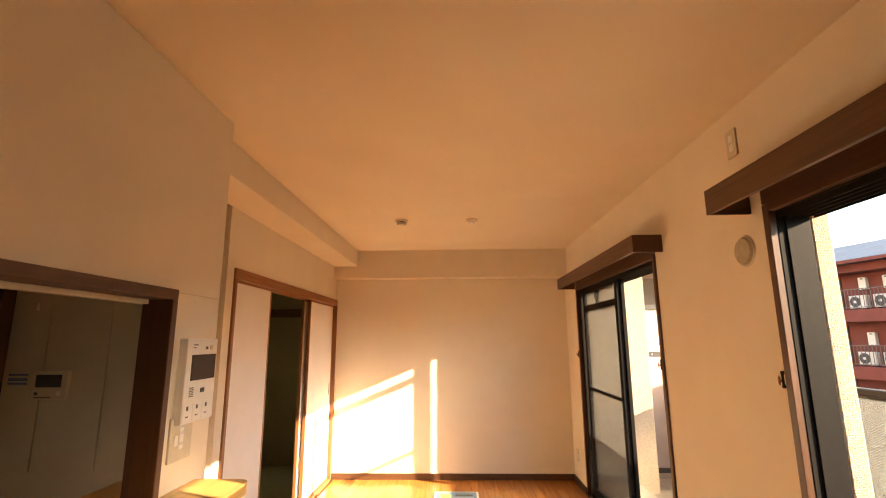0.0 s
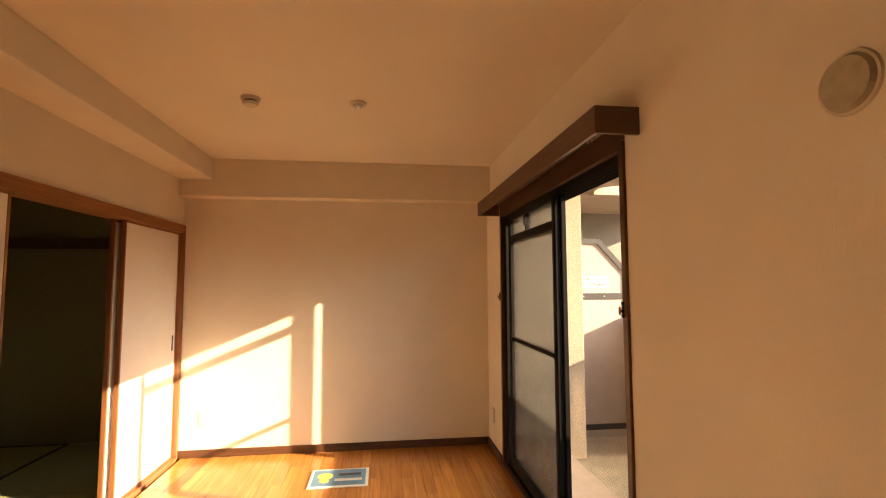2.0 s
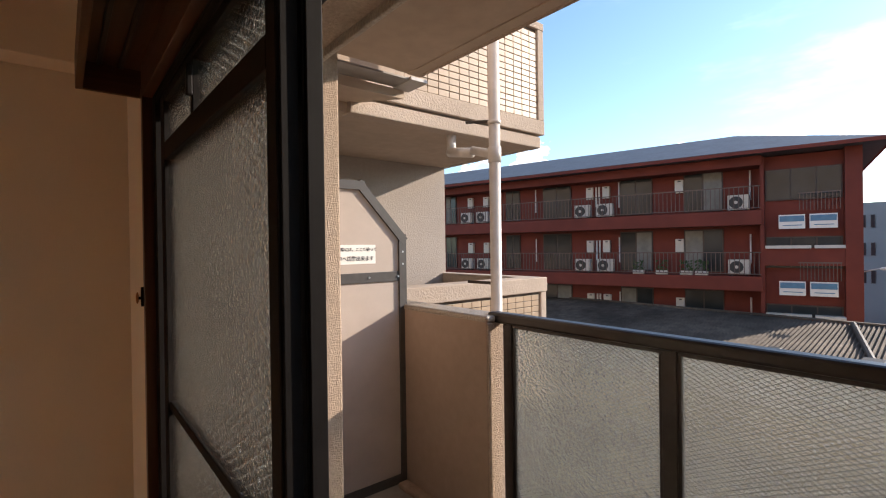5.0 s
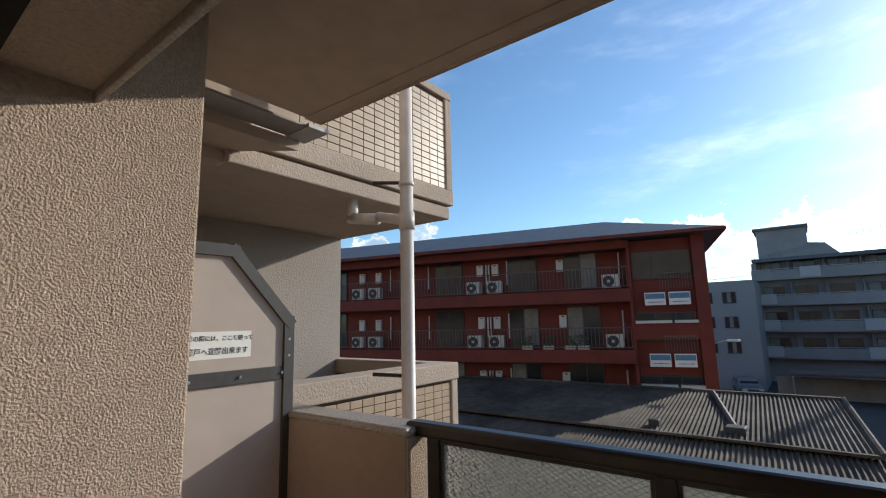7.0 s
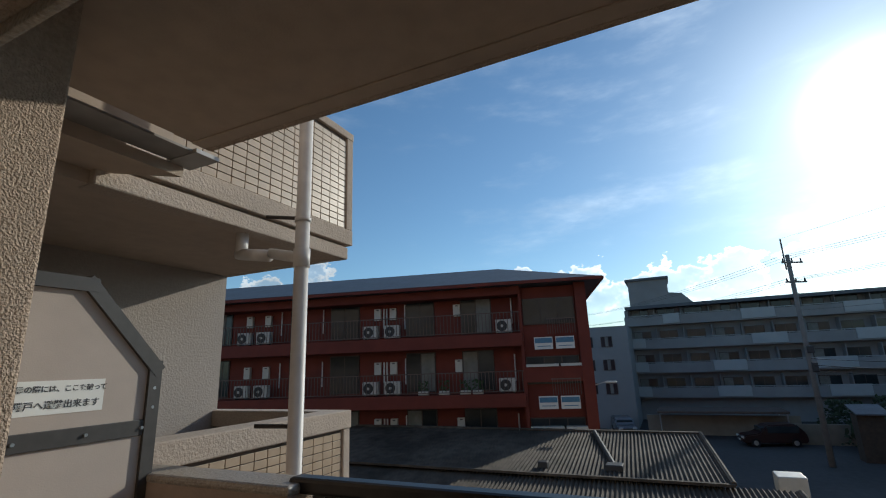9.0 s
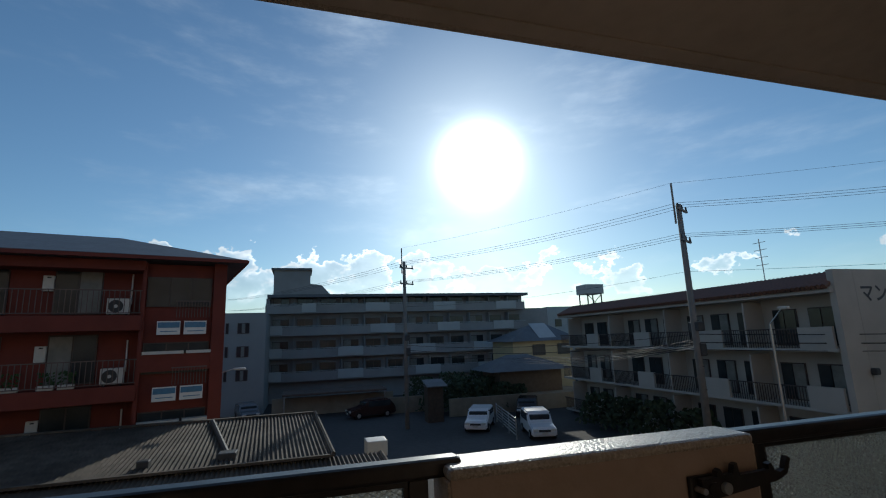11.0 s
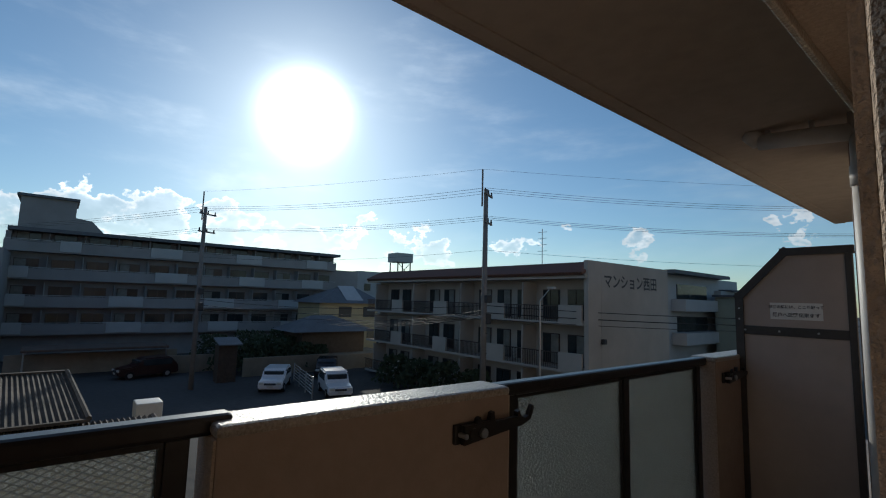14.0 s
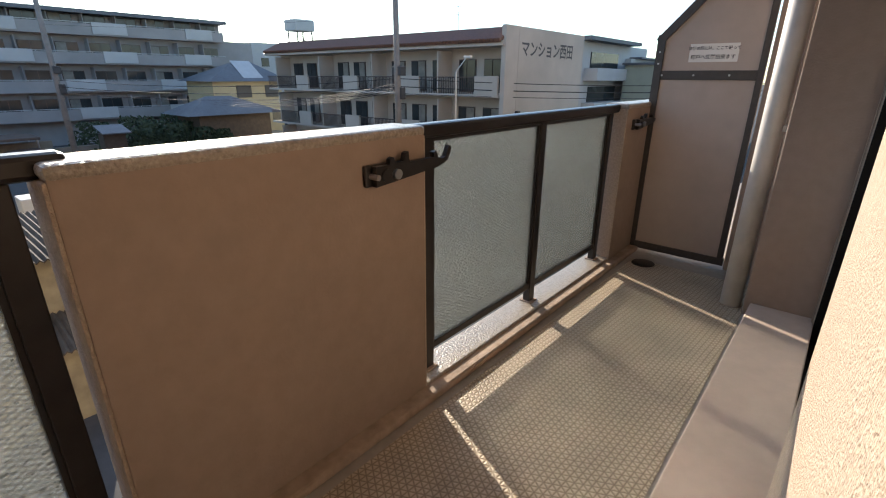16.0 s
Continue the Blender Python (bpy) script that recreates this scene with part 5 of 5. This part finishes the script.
for z in (2.6, 0.2, -2.2):
    for y, wide in ((8.6, 1.15), (10.6, 0.28), (11.2, 0.28)):
        w = part("window", boxes(((54.93, y, z), (55.02, y + wide, z + 1.1))), FAR_FRAME, annex)
        if wide > 1:
            for f in range(3):
                part("pane", boxes(((54.9, y + 0.06 + f * 0.36, z + 0.06), (54.94, y + 0.36 + f * 0.36, z + 1.04))), CURTAIN if f == 1 else FAR_GLASS, w)
        else:
            part("pane", boxes(((54.9, y + 0.05, z + 0.06), (54.94, y + wide - 0.05, z + 1.04))), FAR_GLASS, w)

# cream three-storey block with the name on its gable
CREAM = material("cream painted render", (0.44, 0.41, 0.36), 0.85, vary=0.04, scale=1, stain=0.08, stain_scale=0.3)
BROWN_TILE = material("brown glazed roof tile", (0.17, 0.085, 0.055), 0.45, vary=0.15, scale=8)
named = root("named_apartment_house", (28, -25, GROUND), "cream three-storey apartment house with tiled roof edge", "building")
part("wall", boxes(((16.8, -29.6, GROUND), (41, -21.3, 3.9)), ((16.8, -21.3, GROUND), (17.1, -20.0, 3.9)), bevel=0.02), CREAM, named)
part("eave", boxes(((16.9, -21.3, 2.85), (41, -19.8, 3.1))), CREAM, named)
bm = bmesh.new()
for i in range(100):
    x = 17.05 + i * 0.24
    tube(bm, (x, -19.65, 3.12), (x, -21.35, 3.86), 0.11, None, 6)
part("roof_tile", bm, BROWN_TILE, named)
part("roof_bed", prism([(-19.7, 3.02), (-21.35, 3.80), (-21.35, 3.02)], "x", 17.0, 41.0), BROWN_TILE, named)
for k, z in enumerate((0.3, -2.45, -5.2)):
    part("balcony_slab", boxes(((17.1, -21.3, z - 0.15), (41, -19.9, z))), CREAM, named)
    for j in range(4):
        x = 17.4 + j * 6.0
        part("balcony_panel", boxes(((x - 0.2, -20.05, z), (x + 1.4, -19.9, z + 1.0))), CREAM, named)
        part("balcony_rail", boxes(((x + 1.4, -20.0, z + 0.9), (x + 5.8, -19.95, z + 0.96)), *[((x + 1.4 + i * 0.14, -19.99, z), (x + 1.43 + i * 0.14, -19.96, z + 0.9)) for i in range(31)]), FAR_FRAME, named)
        part("divider", boxes(((x + 4.2, -21.3, z), (x + 4.3, -19.95, z + 2.4))), CREAM, named)
        for wx in (0.4, 2.3, 4.5):
            w = part("window", boxes(((x + wx, -21.32, z + 0.08), (x + wx + 1.3, -21.24, z + 1.95))), FAR_FRAME, named)
            part("pane", boxes(((x + wx + 0.06, -21.25, z + 0.14), (x + wx + 0.62, -21.2, z + 1.89))), CURTAIN if (j + k) % 3 else FAR_GLASS, w)
            part("pane", boxes(((x + wx + 0.68, -21.25, z + 0.14), (x + wx + 1.24, -21.2, z + 1.89))), FAR_GLASS, w)
lettering("gable_lettering", "マンション西田", 0.92, pose(16.78, -24.75, 2.72, 90, 0, -90), GREY_PRINT, named, "dark lettering on the gable", 0.018)
part("antenna_mast", tube(bmesh.new(), (22.5, -23, 3.8), (22.5, -23, 6.6), 0.03, None, 8), STEEL, named)
part("antenna", boxes(*[((22.1, -23.02, 5.0 + i * 0.45), (22.9, -22.98, 5.03 + i * 0.45)) for i in range(4)]), STEEL, named)
part("wall_lamp", boxes(((16.55, -21.5, -0.9), (16.8, -21.2, -0.6)), bevel=0.05), AC_DARK, named)

stepped = root("stepped_white_house", (18, -41, GROUND), "white house with flat roofs stepping back", "building")
part("wall", boxes(((20, -52, GROUND), (30, -36, 4.1)), ((19.4, -60, GROUND), (26, -46, 3.0)), bevel=0.03), BLOCK_PALE, stepped)
part("roof", boxes(((18.9, -47.0, 4.1), (31, -35.4, 4.4)), ((18.8, -60, 3.0), (26.5, -47.1, 3.15))), SLATE, stepped)
for z in (2.0, -0.8):
    part("balcony", boxes(((18.8, -45, z - 1.0), (20, -37, z))), BLOCK_PALE, stepped)
    part("window", boxes(((19.9, -44, z), (20.03, -38, z + 1.3))), FAR_GLASS, stepped)
for y in (-49, -52.5, -56):
    part("window", boxes(((19.33, y, 0.9), (19.43, y + 1.8, 2.2))), FAR_GLASS, stepped)
pale = root("pale_hall", (12, -46, GROUND), "pale green hall with a dark flat roof", "building")
part("wall", boxes(((14.2, -62, GROUND), (19, -43.6, 2.35))), material("pale green render", (0.30, 0.33, 0.27), 0.85, vary=0.05, scale=1), pale)
part("roof", boxes(((13.9, -62.2, 2.35), (19.2, -43.3, 2.55))), SLATE, pale)

# houses in the middle distance
YELLOW = material("yellow render", (0.50, 0.42, 0.25), 0.85, vary=0.05, scale=1)
METAL_ROOF = material("pale metal roof", (0.45, 0.44, 0.42), 0.35, 0.4, vary=0.06, scale=2)
house = root("yellow_house", (54, -23.4, GROUND), "small yellow house with grey hipped roof", "house")
part("wall", boxes(((51, -27.2, GROUND), (57, -19.6, 0.8))), YELLOW, house)
bm = bmesh.new()
q = [bm.verts.new(c) for c in ((50.3, -28.0, 0.7), (50.3, -18.9, 0.7), (57.6, -18.9, 0.7), (57.6, -28.0, 0.7), (53.6, -25.2, 2.7), (53.6, -23.4, 2.7))]
for f in ((0, 1, 5, 4), (1, 2, 5), (2, 3, 4, 5), (3, 0, 4), (0, 3, 2, 1)):
    bm.faces.new([q[i] for i in f])
part("roof", bm, SLATE, house)
for y in (-22.0, -25.2):
    part("window", boxes(((50.92, y - 1.6, -0.9), (51.02, y, 0.3))), FAR_GLASS, house)
part("roof_sheet", prism([(50.6, 0.83), (53.5, 2.72), (53.5, 2.76), (50.6, 0.87)], "y", -25.1, -22.9), METAL_ROOF, house, "pale metal roof sheet")
low = root("low_house", (47.6, -18.8, GROUND), "low house with dark tiled hipped roof", "house")
part("wall", boxes(((45.4, -22.2, GROUND), (50, -15.4, -2.0))), material("brown timber wall", (0.13, 0.095, 0.065), 0.8, vary=0.15, scale=4), low)
bm = bmesh.new()
q = [bm.verts.new(c) for c in ((44.6, -23.4, -2.05), (44.6, -14.2, -2.05), (50.6, -14.2, -2.05), (50.6, -23.4, -2.05), (47.6, -19.5, -0.55), (47.6, -17.2, -0.55))]
for f in ((0, 1, 5, 4), (1, 2, 5), (2, 3, 4, 5), (3, 0, 4), (0, 3, 2, 1)):
    bm.faces.new([q[i] for i in f])
part("roof", bm, SLATE, low)
tower = root("water_tower", (70, -43, GROUND), "steel water tank on a lattice stand", "water tank")
part("tank", boxes(((68.5, -44.8, 7.7), (71.5, -41.4, 9.3)), bevel=0.1), BLOCK_PALE, tower)
for x in (68.8, 71.2):
    for y in (-44.4, -41.8):
        part("leg", tube(bmesh.new(), (x, y, GROUND), (x, y, 7.7), 0.12, None, 6), AC_DARK, tower)
part("brace", tube(tube(bmesh.new(), (68.8, -44.4, 5.2), (68.8, -41.8, 7.6), 0.06, None, 6), (68.8, -41.8, 5.2), (68.8, -44.4, 7.6), 0.06, None, 6), AC_DARK, tower)
far_row = root("far_white_building", (78, -40, GROUND), "pale far buildings on the skyline", "building")
part("wall", boxes(((72, -62, GROUND), (84, -34, 5.0)), ((72, -46, 5.0), (80, -36, 5.9))), BLOCK_PALE, far_row)
for i in range(10):
    part("window", boxes(((71.9, -60 + i * 2.4, 2.6), (72.02, -58.8 + i * 2.4, 3.8))), FAR_GLASS, far_row)

# utility poles and wires
POLE = material("weathered concrete pole", (0.22, 0.20, 0.18), 0.85, vary=0.12, scale=3)
WIRE = material("black cable", (0.02, 0.02, 0.022), 0.6)


ARM = (0.485, -0.875)    # direction of the crossarms


def utility_pole(x, y, top, arms, label):
    p = root("utility_pole", (x, y, GROUND), label, "utility pole", "utility poles")
    part("shaft", tube(bmesh.new(), (x, y, GROUND), (x, y, top - 1.2), 0.19, 0.13, 14), POLE, p, smooth=True)
    part("peak", tube(bmesh.new(), (x + 0.13, y + 0.17, top - 2.2), (x + 0.13, y + 0.17, top), 0.05, None, 8), POLE, p)
    for z in arms:
        arm = boxes(((-0.75, -0.05, z - 0.05), (0.75, 0.05, z + 0.05)))
        arm.transform(pose(x, y - 0.2, 0, 0, 0, -61))
        a = part("crossarm", arm, POLE, p)
        for s in (-0.65, 0.0, 0.65):
            q = (x + s * ARM[0], y - 0.2 + s * ARM[1])
            part("insulator", tube(bmesh.new(), (*q, z + 0.05), (*q, z + 0.28), 0.06, 0.04, 8), AC_DARK, a)
    part("junction_box", boxes(((x - 0.35, y - 0.3, 1.3), (x + 0.3, y + 0.1, 1.75)), bevel=0.04), AC_DARK, p)
    part("junction_box", boxes(((x - 0.25, y - 0.35, 0.1), (x + 0.2, y, 0.7)), bevel=0.04), AC_DARK, p)
    for k in range(4):
        part("step_bolt", tube(bmesh.new(), (x - 0.3, y, -1.5 + k * 1.1), (x + 0.3, y, -1.5 + k * 1.1), 0.015, None, 6), AC_DARK, p)
    return p


utility_pole(20.6, -15.5, 9.05, (7.55, 5.9), "tall grey utility pole with crossarms and cables")
utility_pole(40.0, -4.9, 9.1, (7.35, 6.0), "tall grey utility pole in front of the long block")
utility_pole(6.1, -36.5, 9.05, (7.55, 5.9), "tall grey utility pole down the street")
lamp_pole = root("street_lamp", (18.3, -17.6, GROUND), "slim grey street lamp on a steel pole", "street lamp")
part("shaft", tube(bmesh.new(), (18.3, -17.6, GROUND), (18.3, -17.6, 1.5), 0.07, 0.05, 10), STEEL, lamp_pole)
part("arm", tube(bmesh.new(), (18.3, -17.6, 1.5), (17.6, -17.6, 2.2), 0.03, None, 8), STEEL, lamp_pole)
part("head", boxes(((17.3, -17.7, 2.15), (17.75, -17.5, 2.27)), bevel=0.03), AC_WHITE, lamp_pole)
house_lamp = root("street_lamp", (24.1, 6.1, 0.38), "pale street lamp on an arm at the red house's corner", "street lamp")
part("arm", tube(bmesh.new(), (24.1, 6.55, 0.30), (24.1, 6.05, 0.44), 0.02, None, 8), STEEL, house_lamp)
part("head", boxes(((23.98, 5.62, 0.37), (24.2, 6.1, 0.47)), bevel=0.045), AC_WHITE, house_lamp)


def wire(a, b, sag, r, name="power_line", label="thin black overhead cable between poles"):
    cu = bpy.data.curves.new(name, "CURVE")
    cu.dimensions, cu.bevel_depth, cu.bevel_resolution = "3D", r, 1
    s = cu.splines.new("POLY")
    s.points.add(24)
    a, b = Vector(a), Vector(b)
    for i, p in enumerate(s.points):
        f = i / 24
        c = a.lerp(b, f)
        p.co = (c.x, c.y, c.z - sag * 4 * f * (1 - f), 1)
    tmp = new(name + "_line", cu)
    bpy.context.view_layer.update()
    me = bpy.data.meshes.new_from_object(tmp.evaluated_get(bpy.context.evaluated_depsgraph_get()))
    bpy.data.objects.remove(tmp)
    me.materials.clear(), me.materials.append(WIRE)
    return tagged(new(name, me), label, "cable", "overhead cables")


for s in (-0.65, 0.0, 0.65):
    dx, dy = s * ARM[0], s * ARM[1]
    for z in (7.83, 6.2):
        wire((40 + dx, -5.1 + dy, z), (20.6 + dx, -15.7 + dy, z), 0.35, 0.009)
        wire((20.6 + dx, -15.7 + dy, z), (6.1 + dx, -36.7 + dy, z), 0.35, 0.009)
        wire((40 + dx, -5.1 + dy, z), (78 + dx, 14 + dy, z + 0.3), 0.5, 0.011)
wire((40.13, -4.73, 9.1), (20.73, -15.33, 9.05), 0.2, 0.006)
wire((20.73, -15.33, 9.05), (6.23, -36.33, 9.05), 0.2, 0.006)
for z, r in ((4.3, 0.008), (1.15, 0.022), (0.75, 0.028), (0.4, 0.018)):
    wire((20.6, -15.5, z), (6.1, -36.5, z - 0.2), 0.25, r)
    wire((20.6, -15.5, z), (40.0, -4.9, z - 0.2), 0.4, r * 0.8)
for i in range(5):
    wire((20.6, -15.5, 0.9 - i * 0.1), (45, -18 + i * 0.4, -0.6 - i * 0.12), 0.5, 0.018)


# vehicles
def car(at, heading, paint, label, tall=1.0):
    o = root("car", at, label, "car", "cars in the parking lot")
    m = pose(at[0], at[1], at[2], 0, 0, heading)
    hood = [(-2.2, 0.28), (2.15, 0.28), (2.2, 0.6), (2.0, 0.85), (1.05, 0.98), (0.35, 1.45 * tall), (-1.55, 1.5 * tall), (-2.15, 1.0), (-2.25, 0.6)]

    def add(name, bm, mat, parent=o, label=""):
        bm.transform(m)
        return part(name, bm, mat, parent, label)

    body = prism([(x, z) for x, z in hood], "y", -0.84, 0.84)
    bmesh.ops.bevel(body, geom=body.edges[:], offset=0.08, segments=2, affect="EDGES")
    add("body", body, paint)
    add("windscreen", boxes(((0.42, -0.70, 1.02), (0.86, 0.70, 1.30 * tall)), bevel=0.05), FAR_GLASS)
    add("side_glass", boxes(((-1.7, -0.855, 1.0), (0.45, 0.855, 1.36 * tall)), bevel=0.04), FAR_GLASS)
    for s in (-0.6, 0.6):
        add("headlight", boxes(((2.08, s - 0.18, 0.62), (2.2, s + 0.18, 0.78)), bevel=0.03), AC_WHITE)
    add("number_plate", boxes(((2.2, -0.2, 0.42), (2.23, 0.2, 0.55))), AC_WHITE)
    add("grille", boxes(((2.17, -0.4, 0.58), (2.215, 0.4, 0.72)), bevel=0.01), AC_DARK)
    for x in (-1.35, 1.35):
        for s in (-0.80, 0.80):
            w = add("wheel", tube(bmesh.new(), (x, s - 0.1, 0.31), (x, s + 0.1, 0.31), 0.31, None, 18), RUBBER)
            add("rim", tube(bmesh.new(), (x, s - 0.105, 0.31), (x, s + 0.105, 0.31), 0.18, None, 12), STEEL, w)
    return o


WHITE_PAINT = material("white car paint", (0.75, 0.75, 0.75), 0.2, vary=0.02)
DARK_PAINT = material("black car paint", (0.03, 0.03, 0.035), 0.2, vary=0.02)
car((37.6, -10.2, GROUND), 150, WHITE_PAINT, "white estate car parked in the lot", 1.05)
car((33.4, -13.0, GROUND), 165, WHITE_PAINT, "white compact van parked in the lot", 1.15)
car((41.4, -16.2, GROUND), 150, DARK_PAINT, "black car parked by the wall", 1.0)
car((52.0, 8.2, GROUND), 195, material("silver car paint", (0.20, 0.20, 0.21), 0.25, 0.3), "silver car with dark glass beside the red house", 1.0)
car((47.5, -3.0, GROUND), 100, material("dark red car paint", (0.03, 0.010, 0.009), 0.3), "dark red car parked across the lot", 1.1)

# lot walls, fence and greenery
LOT_WALL = material("tan block wall", (0.27, 0.23, 0.17), 0.9, vary=0.1, scale=1.5, stain=0.2, stain_scale=0.4)
structure("lot_wall", boxes(((43.6, -17.5, GROUND), (43.9, -9.6, -4.05)), ((43.6, -24.5, GROUND), (48.6, -17.5, -4.2)), ((48.3, -9.7, GROUND), (48.6, -4.0, -4.1)), ((52.0, -6, GROUND), (52.3, 6, -3.9))), LOT_WALL, "tan block wall round the parking lot", "wall")
fence = root("fence", (35, -11, GROUND), "slatted grey fence between parked cars", "fence")
for i in range(6):
    part("slat", tube(bmesh.new(), (39.5, -12.4, GROUND + 0.3 + i * 0.22), (32.5, -10.9, GROUND + 0.3 + i * 0.22), 0.035, None, 6), STEEL, fence)
for i in range(4):
    f = i / 3
    part("post", tube(bmesh.new(), (39.5 - 7 * f, -12.4 + 1.5 * f, GROUND), (39.5 - 7 * f, -12.4 + 1.5 * f, GROUND + 1.5), 0.05, None, 6), STEEL, fence)
LEAF = material("dark green foliage", (0.036, 0.052, 0.022), 0.8, vary=0.4, scale=3)


def shrub(x, y, z, w, h, count, seed, label):
    rng = random.Random(seed)
    o = root("shrub", (x, y, z), label, "shrub", "garden shrubs")
    bm = bmesh.new()
    tube(bm, (x, y, z), (x, y, z + h * 0.6), 0.12, 0.05, 8)
    part("trunk", bm, POLE, o)
    verts, faces = [], []
    for i in range(count):
        a, rr = rng.uniform(0, 6.28), rng.random() ** 0.5
        hh = rng.random()
        c = Vector((x + w * rr * math.cos(a) * (1.1 - hh * 0.6), y + w * rr * math.sin(a) * (1.1 - hh * 0.6), z + h * (0.15 + 0.85 * hh)))
        u = Vector((rng.uniform(-1, 1), rng.uniform(-1, 1), rng.uniform(-1, 1))).normalized()
        v = u.orthogonal().normalized()
        s = rng.uniform(0.10, 0.22)
        k = len(verts)
        verts += [c - u * s, c + v * s * 0.6, c + u * s, c - v * s * 0.6]
        faces.append((k, k + 1, k + 2, k + 3))
    me = bpy.data.meshes.new("foliage")
    me.from_pydata([tuple(v) for v in verts], [], faces)
    me.materials.append(LEAF)
    f = new("foliage", me)
    f.parent = o
    f.matrix_parent_inverse = o.matrix_world.inverted()
    return o


for i, (x, y, w, h) in enumerate(((45.4, -11, 1.7, 2.9), (45.2, -13.2, 1.6, 3.0), (50, -12, 2.5, 3.4), (46.2, -9.0, 1.8, 2.6), (44.9, -15.4, 1.4, 2.6), (47.0, -12.2, 2.0, 3.2), (44.9, -17.0, 1.3, 2.3), (47.5, -15.0, 1.8, 3.0), (51.5, -9.0, 2.2, 3.0), (24.5, -18.6, 1.6, 2.4), (27.5, -18.4, 1.8, 2.6), (31, -18.7, 1.8, 2.4), (14.5, -38, 1.2, 4.2), (52.5, -16, 2.0, 3.4), (34, -18.6, 1.7, 2.4))):
    shrub(x, y, GROUND, w, h, 700, 40 + i, "dark green garden shrub by the wall")
carport = root("carport", (55, 1, GROUND), "low carport with a flat rusty brown roof", "carport")
part("roof", boxes(((50, -5, -3.55), (54, 5, -3.35)), bevel=0.05), material("rusty brown sheet", (0.12, 0.085, 0.065), 0.8, vary=0.2, scale=2), carport)
for x, y in ((50.2, -4.8), (50.2, 4.8), (53.8, -4.8), (53.8, 4.8)):
    part("post", tube(bmesh.new(), (x, y, GROUND), (x, y, -3.55), 0.06, None, 8), STEEL, carport)
store = root("garden_store", (42.3, -7.77, GROUND), "small dark garden store with a grey sloping roof", "shed")
part("wall", boxes(((41.7, -8.47, GROUND), (42.9, -7.07, -2.72))), material("dark brown boards", (0.07, 0.05, 0.035), 0.8, vary=0.2, scale=5), store)
part("roof", prism([(41.3, -2.69), (43.3, -2.25), (43.3, -2.17), (41.3, -2.61)], "y", -8.77, -6.97), SLATE, store)
unit = root("roof_unit", (15.5, 0.4, GROUND), "white outdoor unit on a stand beside the workshop", "air conditioner")
part("case", boxes(((18.3, 0.4, -2.45), (19.1, 1.1, -1.95)), bevel=0.03), AC_WHITE, unit)
part("stand", boxes(((18.4, 0.5, GROUND), (19.0, 1.0, -2.45))), LOT_WALL, unit)

# ---- small pieces: floorboards and facade tiles ----
board = bpy.data.meshes.new("floorboard")
bm = boxes(((0.0006, 0, -0.012), (0.0744, 0.9085, 0.0)), bevel=0.0008)
bm.to_mesh(board), bm.free()
board.materials.append(FLOORBOARD)
floor_ob = bpy.data.objects["floor"]
rest = bmesh.new()
rng = random.Random(5)
placed = 0
for i in range(35):
    x = WEST - 0.11 + i * 0.075
    if x + 0.075 > EAST - 0.012:
        break
    off = (i % 3) * 0.303 + rng.uniform(-0.02, 0.02)
    for k in range(-1, 9):
        y1 = NORTH - k * 0.909 + off - 0.909
        y0 = y1 - 0.909
        a, b = max(y0, -2.2), min(y1, NORTH)
        if b - a < 0.05:
            continue
        if x < WEST + 0.014 and b > 2.70:
            b = min(b, 2.68)
            if b - a < 0.05:
                continue
        if b - a > 0.905 and b > 2.2 and placed < 300:
            o = new("floorboard", board)
            o.location = (x, a, 0)
            o.parent = floor_ob
            placed += 1
        else:
            box(rest, (x + 0.0006, a, -0.012), (x + 0.0744, b - 0.0005, 0.0))
for x0, x1 in ((WEST - 0.11 + 35 * 0.075, EAST - 0.001),):
    box(rest, (x0, -2.2, -0.012), (x1, NORTH, 0.0))
box(rest, (-4.2, -2.2, -0.012), (WEST - 0.112, 2.66, 0.0))
tagged(part("floorboard_rest", rest, FLOORBOARD, floor_ob), kind="stuff")

tile_field(bpy.data.objects["wing_backing_upper"], 2.56, 4.36, 2.518, 3.30, 5.61, 300)
tile_field(bpy.data.objects["wing_backing_lower"], 2.68, 4.39, 0.1, 1.02, 5.635, 300)
